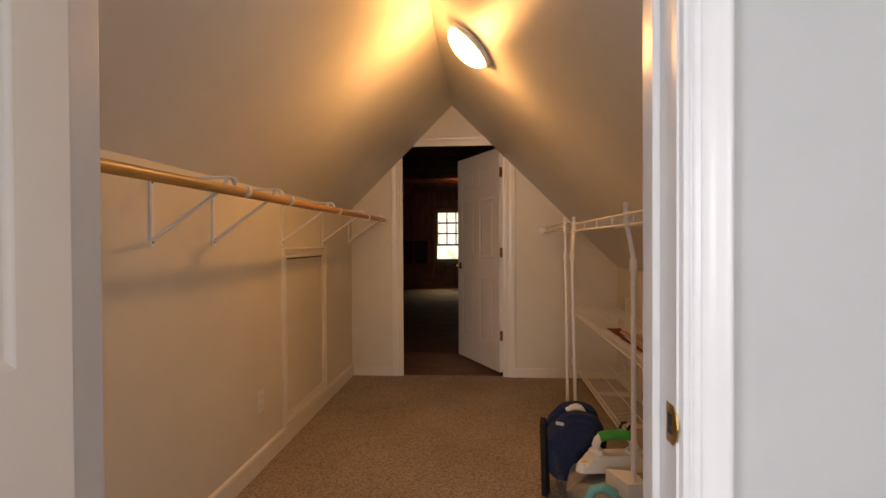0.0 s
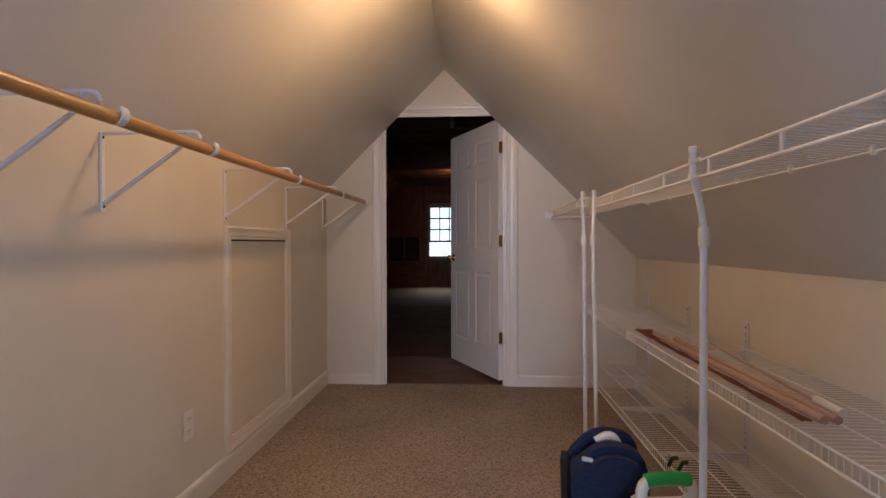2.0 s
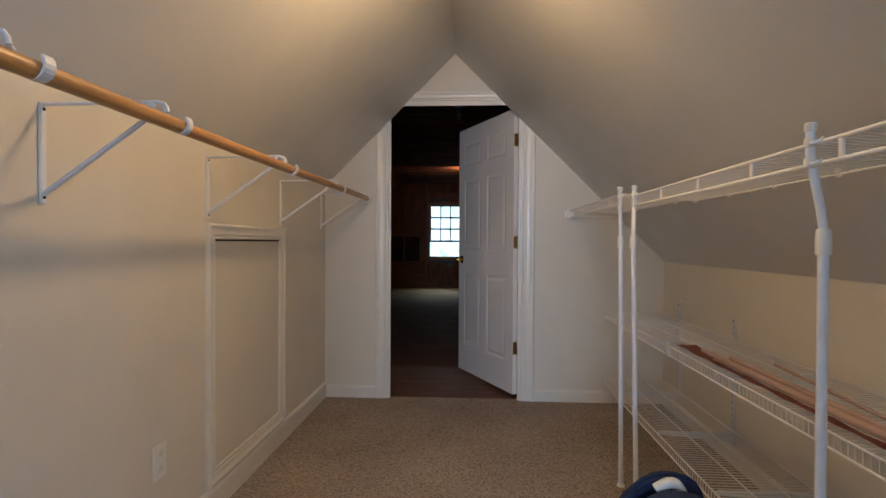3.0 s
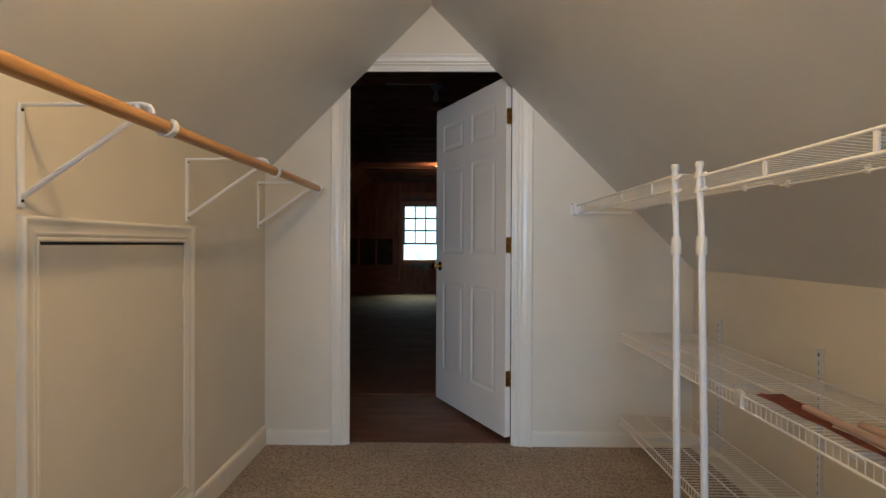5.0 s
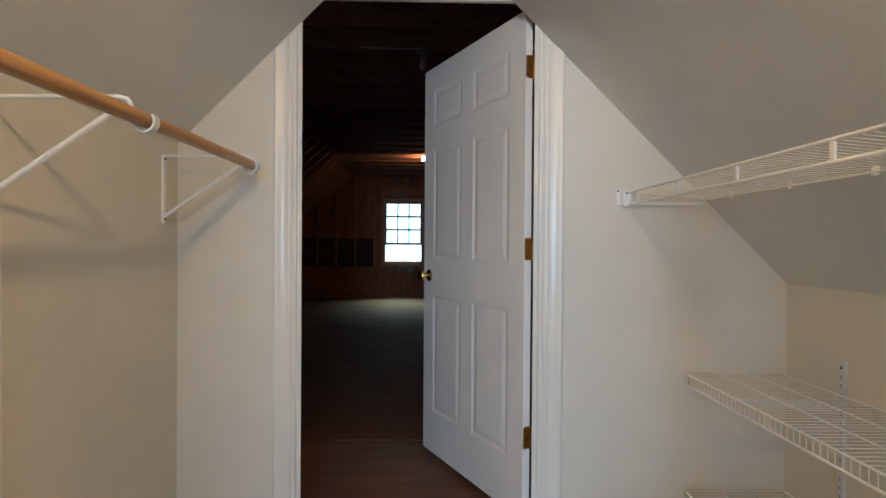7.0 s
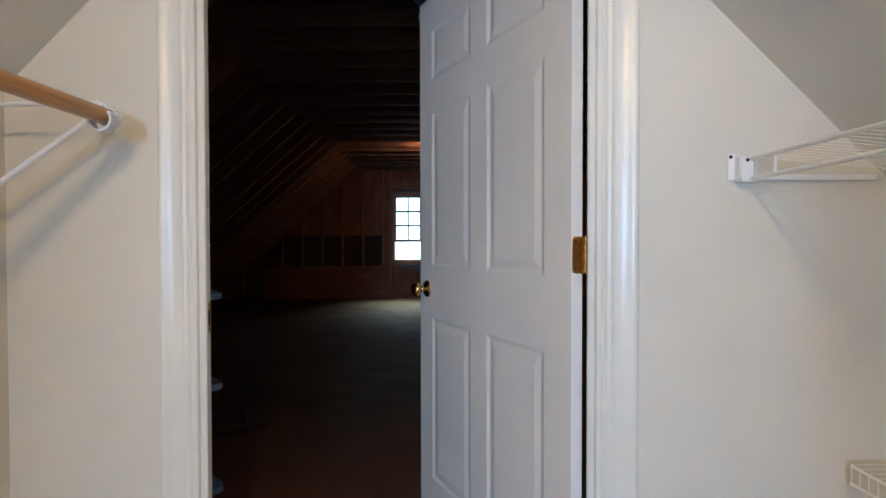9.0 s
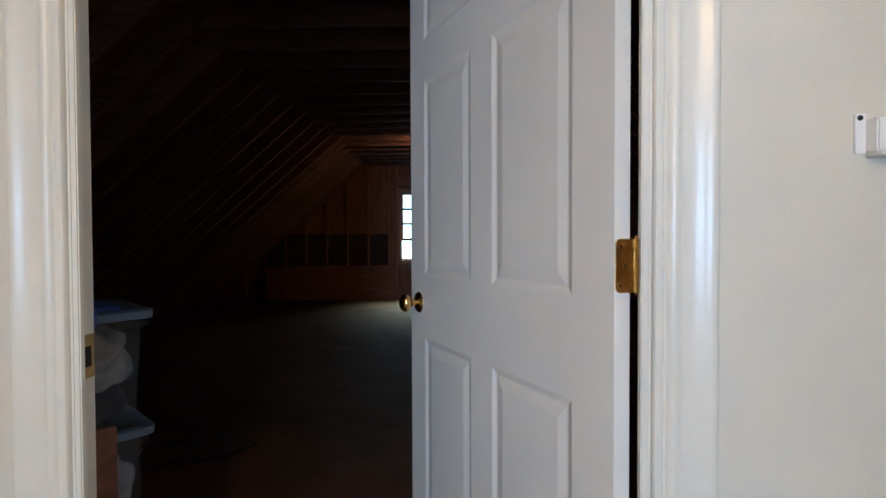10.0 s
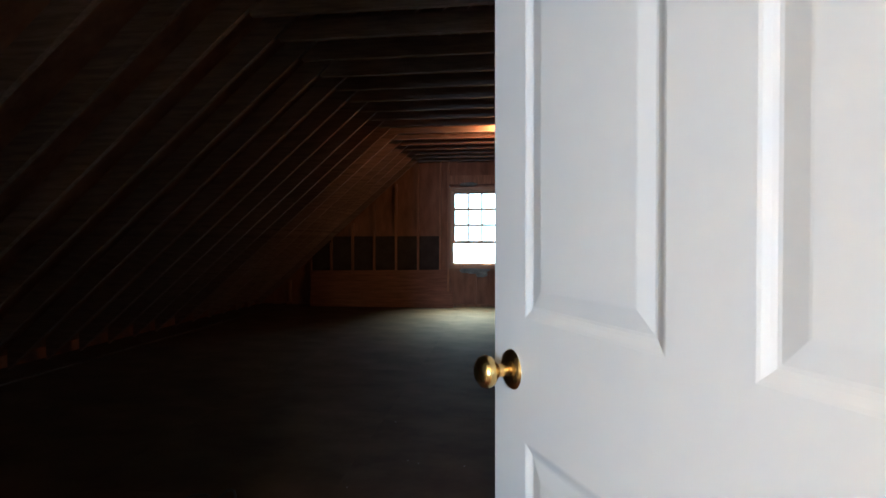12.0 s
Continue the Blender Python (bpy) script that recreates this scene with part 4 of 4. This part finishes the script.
for x0, x1 in ((-3.85, -3.49), (-3.45, -3.08), (-3.04, -2.67), (-2.63, -2.26), (-2.22, -1.85), (-1.81, -1.44)):
    part("insulation_board", box(x0, x1, GY - 0.03, GY - 0.002, 0.04, 1.27), M_FELT, gable, "dark board between the studs")
part("cripple_stud", box(-0.80, -0.762, GY - 0.09, GY - 0.001, 0.04, WZ0 - 0.10), M_STUD, gable)

# loose batts round the window
for i, (x, z, sx, sz2) in enumerate(((-1.245, 1.5, 0.03, 0.42), (-1.25, 1.95, 0.032, 0.22), (-0.80, 0.66, 0.24, 0.065), (-0.66, 0.585, 0.10, 0.06), (-0.9, 2.20, 0.16, 0.035))):
    thing("insulation_batt", blob(sx, 0.03, sz2, i * 2.1 + 1, 0.45, Matrix.Translation((x, GY - 0.055 if i < 2 else GY - 0.10, z))), M_INSUL, "torn grey insulation stuffed round the window", "insulation", "insulation", smooth=True)

# double-hung window, the lower sash raised
win = structure("window_1", box(WX0, WX1, GY - 0.06, GY + 0.06, WZ0, WZ0 + 0.035), M_WINWOOD, "wooden double-hung window with its lower sash raised", "window")
part("jamb", box(WX0, WX0 + 0.03, GY - 0.06, GY + 0.06, WZ0 + 0.035, WZ1), M_WINWOOD, win)
part("jamb", box(WX1 - 0.03, WX1, GY - 0.06, GY + 0.06, WZ0 + 0.035, WZ1), M_WINWOOD, win)
part("head", box(WX0 + 0.03, WX1 - 0.03, GY - 0.06, GY + 0.06, WZ1 - 0.05, WZ1), M_WINWOOD, win)
part("casing", box(WX0 - 0.035, WX0 + 0.012, GY - 0.105, GY - 0.061, WZ0 - 0.04, WZ1 + 0.03, 0.004), M_WINWOOD, win)
part("casing", box(WX1 - 0.012, WX1 + 0.035, GY - 0.105, GY - 0.061, WZ0 - 0.04, WZ1 + 0.03, 0.004), M_WINWOOD, win)
part("casing", box(WX0 + 0.012, WX1 - 0.012, GY - 0.105, GY - 0.061, WZ1 - 0.03, WZ1 + 0.03, 0.004), M_WINWOOD, win)
part("sill", box(WX0 - 0.05, WX1 + 0.05, GY - 0.125, GY - 0.061, WZ0 - 0.06, WZ0 + 0.005, 0.004), M_WINWOOD, win)
gx0, gx1 = WX0 + 0.055, WX1 - 0.055
for name, y, z0, z1 in (("upper_sash", GY + 0.025, 1.145, 2.07), ("lower_sash", GY - 0.02, 1.135, 2.05)):
    bm = box(gx0 - 0.025, gx0, y - 0.016, y + 0.016, z0, z1)
    box(gx1, gx1 + 0.025, y - 0.016, y + 0.016, z0, z1, bm=bm)
    box(gx0, gx1, y - 0.016, y + 0.016, z1 - 0.02, z1, bm=bm)
    box(gx0, gx1, y - 0.016, y + 0.016, z0, z0 + 0.04, bm=bm)
    sash = part(name, bm, M_WINWOOD, win)
    for k in (1, 2):
        x = gx0 + (gx1 - gx0) * k / 3
        part("muntin", box(x - 0.013, x + 0.013, y - 0.01, y + 0.01, z0 + 0.04, z1 - 0.02), M_WINWOOD, sash)
        z = z0 + 0.04 + (z1 - z0 - 0.06) * k / 3
        part("muntin", box(gx0, gx1, y - 0.009, y + 0.009, z - 0.013, z + 0.013), M_WINWOOD, sash)
    pane = part("pane", box(gx0, gx1, y - 0.002, y + 0.002, z0 + 0.03, z1 - 0.01), M_GLASS, sash, "clear glass")
    pane.visible_shadow = False

# outside: bright sky and leaves beyond the window
bd = mat("bright_distance", (0.95, 1.0, 0.97), 1.0, emit=1.5)
nt = bd.node_tree
tc = nt.nodes.new("ShaderNodeTexCoord")
nz = nt.nodes.new("ShaderNodeTexNoise")
nz.inputs["Scale"].default_value, nz.inputs["Detail"].default_value = 0.9, 8
rp = nt.nodes.new("ShaderNodeValToRGB")
rp.color_ramp.elements[0].position, rp.color_ramp.elements[0].color = 0.40, (0.72, 0.90, 0.74, 1)
rp.color_ramp.elements[1].position, rp.color_ramp.elements[1].color = 0.55, (0.95, 1.0, 0.97, 1)
nt.links.new(tc.outputs["Object"], nz.inputs[0]), nt.links.new(nz.outputs[0], rp.inputs[0])
low = nt.nodes.new("ShaderNodeValToRGB")
low.color_ramp.elements[0].position, low.color_ramp.elements[0].color = 0.42, (0.34, 0.56, 0.30, 1)
low.color_ramp.elements[1].position, low.color_ramp.elements[1].color = 0.58, (0.80, 0.96, 0.76, 1)
height = nt.nodes.new("ShaderNodeSeparateXYZ")
fade = nt.nodes.new("ShaderNodeMapRange")
fade.inputs[1].default_value, fade.inputs[2].default_value = -1.6, 1.4
blend = nt.nodes.new("ShaderNodeMix")
blend.data_type = "RGBA"
nt.links.new(nz.outputs[0], low.inputs[0]), nt.links.new(tc.outputs["Object"], height.inputs[0]), nt.links.new(height.outputs[2], fade.inputs[0])
nt.links.new(fade.outputs[0], blend.inputs[0]), nt.links.new(low.outputs[0], blend.inputs[6]), nt.links.new(rp.outputs[0], blend.inputs[7])
nt.links.new(blend.outputs[2], nt.nodes["Principled BSDF"].inputs["Emission Color"])
nt.nodes["Principled BSDF"].inputs["Base Color"].default_value = (0.1, 0.1, 0.1, 1)
bm = bmesh.new()
bm.faces.new([bm.verts.new(v) for v in ((-40, 66, -20), (40, 66, -20), (40, 66, 40), (-40, 66, 40))])
structure("backdrop", bm, bd, "bright hazy sky over pale green woods", "backdrop")
structure("ground", box(-60, 60, GY + 1.5, 70, -3.4, -3.2), mat("lawn", (0.08, 0.14, 0.05), 0.9, var=0.4, scale=3), "grass outside the house", "ground")


def tree(x, y, z0, z1, r, seed):
    rng = random.Random(seed)
    t = empty("tree", (x, y, z0), "leafy green tree outside the window", "tree", "trees")
    part("trunk", tube([(0, 0, 0), (0.05, 0, (z1 - z0) * 0.5), (0, 0.05, z1 - z0)], 0.14, 8, None, 0.03), M_RAFTER, t)
    bm = bmesh.new()
    for i in range(900):
        a, b = rng.uniform(0, math.tau), rng.uniform(-1, 1)
        rad = r * (rng.random() ** 0.4) * (0.75 + 0.4 * noise.noise(Vector((math.cos(a) * 2 + seed, math.sin(a) * 2, b * 2))))
        c = Vector((rad * math.cos(a) * math.sqrt(1 - b * b), rad * math.sin(a) * math.sqrt(1 - b * b), (z1 - z0) * 0.72 + rad * b * 0.9))
        s = rng.uniform(0.06, 0.14)
        m = Matrix.Translation(c) @ Euler((rng.uniform(0, 6), rng.uniform(0, 6), rng.uniform(0, 6))).to_matrix().to_4x4()
        bm.faces.new([bm.verts.new(m @ Vector(v)) for v in ((-s, 0, 0), (0, -s * 0.5, 0.02), (s, 0, 0), (0, s * 0.5, 0.02))])
    part("crown", bm, M_LEAF, t, "crown of small green leaves")
    return t


M_LEAF = mat("green_leaves", (0.12, 0.22, 0.08), 0.6, var=0.4, scale=5)
tree(-2.6, 25.0, -3.2, 0.0, 1.4, 5)
tree(0.4, 27.0, -3.2, -0.1, 1.4, 9)

# boards leaning at the gable
for x0, x1, z0, z1, y0, lean in ((-3.80, -1.28, 0.0, 0.63, 13.83, 4), (-3.78, -1.16, 0.0, 0.25, 13.765, 3)):
    bm = box(x0, x1, -0.012, 0.012, 0, z1, 0.004)
    for v in bm.verts:
        v.co.z += 0.035 * (v.co.x - x0) / (x1 - x0) * (1 if v.co.z > 0.1 else 0) - 0.012 * math.sin(v.co.x * 2)*(1 if v.co.z > 0.1 else 0)
    bm.transform(Matrix.Translation((0, y0, 0.0)) @ pose(0, 0, 0, -lean, 0, 0))
    thing("leaning_board", bm, M_PLANK, "wide knotty softwood board leaning against the gable studs", "board", "leaning boards")

# bulb holder without light near the door, and the lit bulb farther in
def bulb_holder(x, y, z, lit):
    b = empty("lit_lampholder" if lit else "lampholder", (x, y, z), "bare bulb glowing orange in a ceiling lampholder" if lit else "blue-grey ceiling lampholder with an unlit bulb", "lampholder")
    part("holder", lathe([(0, 0), (0.055, 0), (0.058, -0.012), (0.04, -0.03), (0.026, -0.045), (0.022, -0.065), (0, -0.065)], None, 20), M_SOCKET, b, smooth=True)
    bulb = part("bulb", lathe([(0.012, -0.062), (0.016, -0.078), (0.028, -0.105), (0.030, -0.122), (0.024, -0.14), (0.012, -0.149), (0, -0.151)], None, 18), M_BULB if lit else M_BULBOFF, b, "glowing bulb" if lit else "clear unlit bulb", True)
    if lit:
        bulb.visible_shadow = False
    return b


bulb_holder(-0.25, 6.46, JZ - 0.004, False)
bulb_holder(-0.32, 11.24, JZ + 0.075, True)
structure("lamp_board", box(-0.41, -0.23, 11.014, 11.387, JZ + 0.075, JZ + 0.095, 0.002), M_RAFTER, "short board nailed between two collar ties", "board")
thing("cord", tube([(-0.25, 6.40, 2.59), (-0.4, 6.41, 2.585), (-0.7, 6.40, 2.59)], 0.004, 6), M_PAPER, "pale electric cable stapled to the joist", "cable", smooth=True)

# stacked totes inside the attic door
TX, TY, TR = -1.157, 5.038, 48
TM = pose(TX, TY, 0, 0, 0, TR)
for k, (z0, hh) in enumerate(((-0.006, 0.337), (0.347, 0.334), (0.697, 0.29))):
    t = tote("storage_tote", (TX, TY, z0), 0.47, 0.29, hh, "clear plastic storage tote with a blue-grey lid, stacked on others" if k else "clear plastic storage tote standing on the attic floor", TR, M_LID, 0.95, "stacked totes")
    for dx, dz, r, m, what in ((-0.11, 0.11, 0.095, M_CLOTH, "pale crumpled cloth packed in the tote"), (0.138, 0.165, 0.09, M_CLOTH, "pale crumpled cloth packed in the tote"), (0.03, 0.17, 0.075, M_CLOTHD, "dark bundled cloth packed in the tote"), (0.145, 0.07, 0.065, M_CLOTHD, "dark bundled cloth packed in the tote"), (0.07, 0.06, 0.055, M_CLOTHR, "dull red bundled cloth packed in the tote")):
        thing("packed_clothes", blob(r, 0.108, r, 8.0 + k + dx * 9, 0.4, TM @ Matrix.Translation((dx, -0.018, z0 + dz)), 4), m, what, "cloth", "packed clothes", smooth=True)
part("lid_inset", box(-0.19, 0.19, -0.10, 0.10, 0.2945, 0.309, 0.003), M_BLUELID, t, "blue lid centre")
for sx in (-0.13, 0.08):
    part("clip", box(sx - 0.04, sx + 0.04, -0.176, -0.164, 0.27, 0.312, 0.004), M_BLUELID, t, "blue lid clip")
part("sticker", box(0.06, 0.13, -0.1685, -0.1665, -0.035, -0.015, 0.0004), M_GREEN, t, "green sticker on the rim")
bm = box(0.01, 0.155, -0.191, -0.170, -0.006, 0.72, 0.003)
bm.transform(TM)
thing("board_offcut", bm, M_PLANK, "reddish board offcut standing against the stacked totes", "board")

# cable lying on the attic floor
rng = random.Random(4)
pts = []
for i in range(46):
    a = i * 0.42
    pts.append((-1.70 + 0.20 * math.cos(a) * (0.6 + 0.4 * math.sin(i * 0.31)) + 0.006 * i, 6.55 + 0.20 * math.sin(a) + 0.004 * i, 0.006 + 0.008 * (i % 5 == 0)))
thing("extension_cord", tube(pts, 0.0055, 6), M_DARK, "black extension cord lying in loose coils on the floor", "cable", smooth=True)

# flecks of plaster on the attic floor
bm = bmesh.new()
for i in range(9):
    p = Vector((rng.gauss(-0.75, 0.35), rng.gauss(7.0, 0.7), 0.002))
    box(p.x, p.x + rng.uniform(0.002, 0.006), p.y, p.y + rng.uniform(0.002, 0.006), 0.0, 0.003, bm=bm)
thing("plaster_flecks", bm, M_CLOTH, "scattered pale plaster flecks on the attic floor", "debris", kind="stuff")

# plywood sheets of the attic floor, dusty and coloured darker for shade past the doorway
sheets = {}
for i in range(9):
    for k in range(5):
        x = -5.9 + 1.22 * i
        y0 = max(Y1 + 0.06, 5.62 + 2.44 * k - (1.22 if i % 2 else 0))
        y1 = min(GY, 5.62 + 2.44 * (k + 1) - (1.22 if i % 2 else 0))
        long = round(y1 - y0, 3)
        if long < 0.1:
            continue
        if long not in sheets:
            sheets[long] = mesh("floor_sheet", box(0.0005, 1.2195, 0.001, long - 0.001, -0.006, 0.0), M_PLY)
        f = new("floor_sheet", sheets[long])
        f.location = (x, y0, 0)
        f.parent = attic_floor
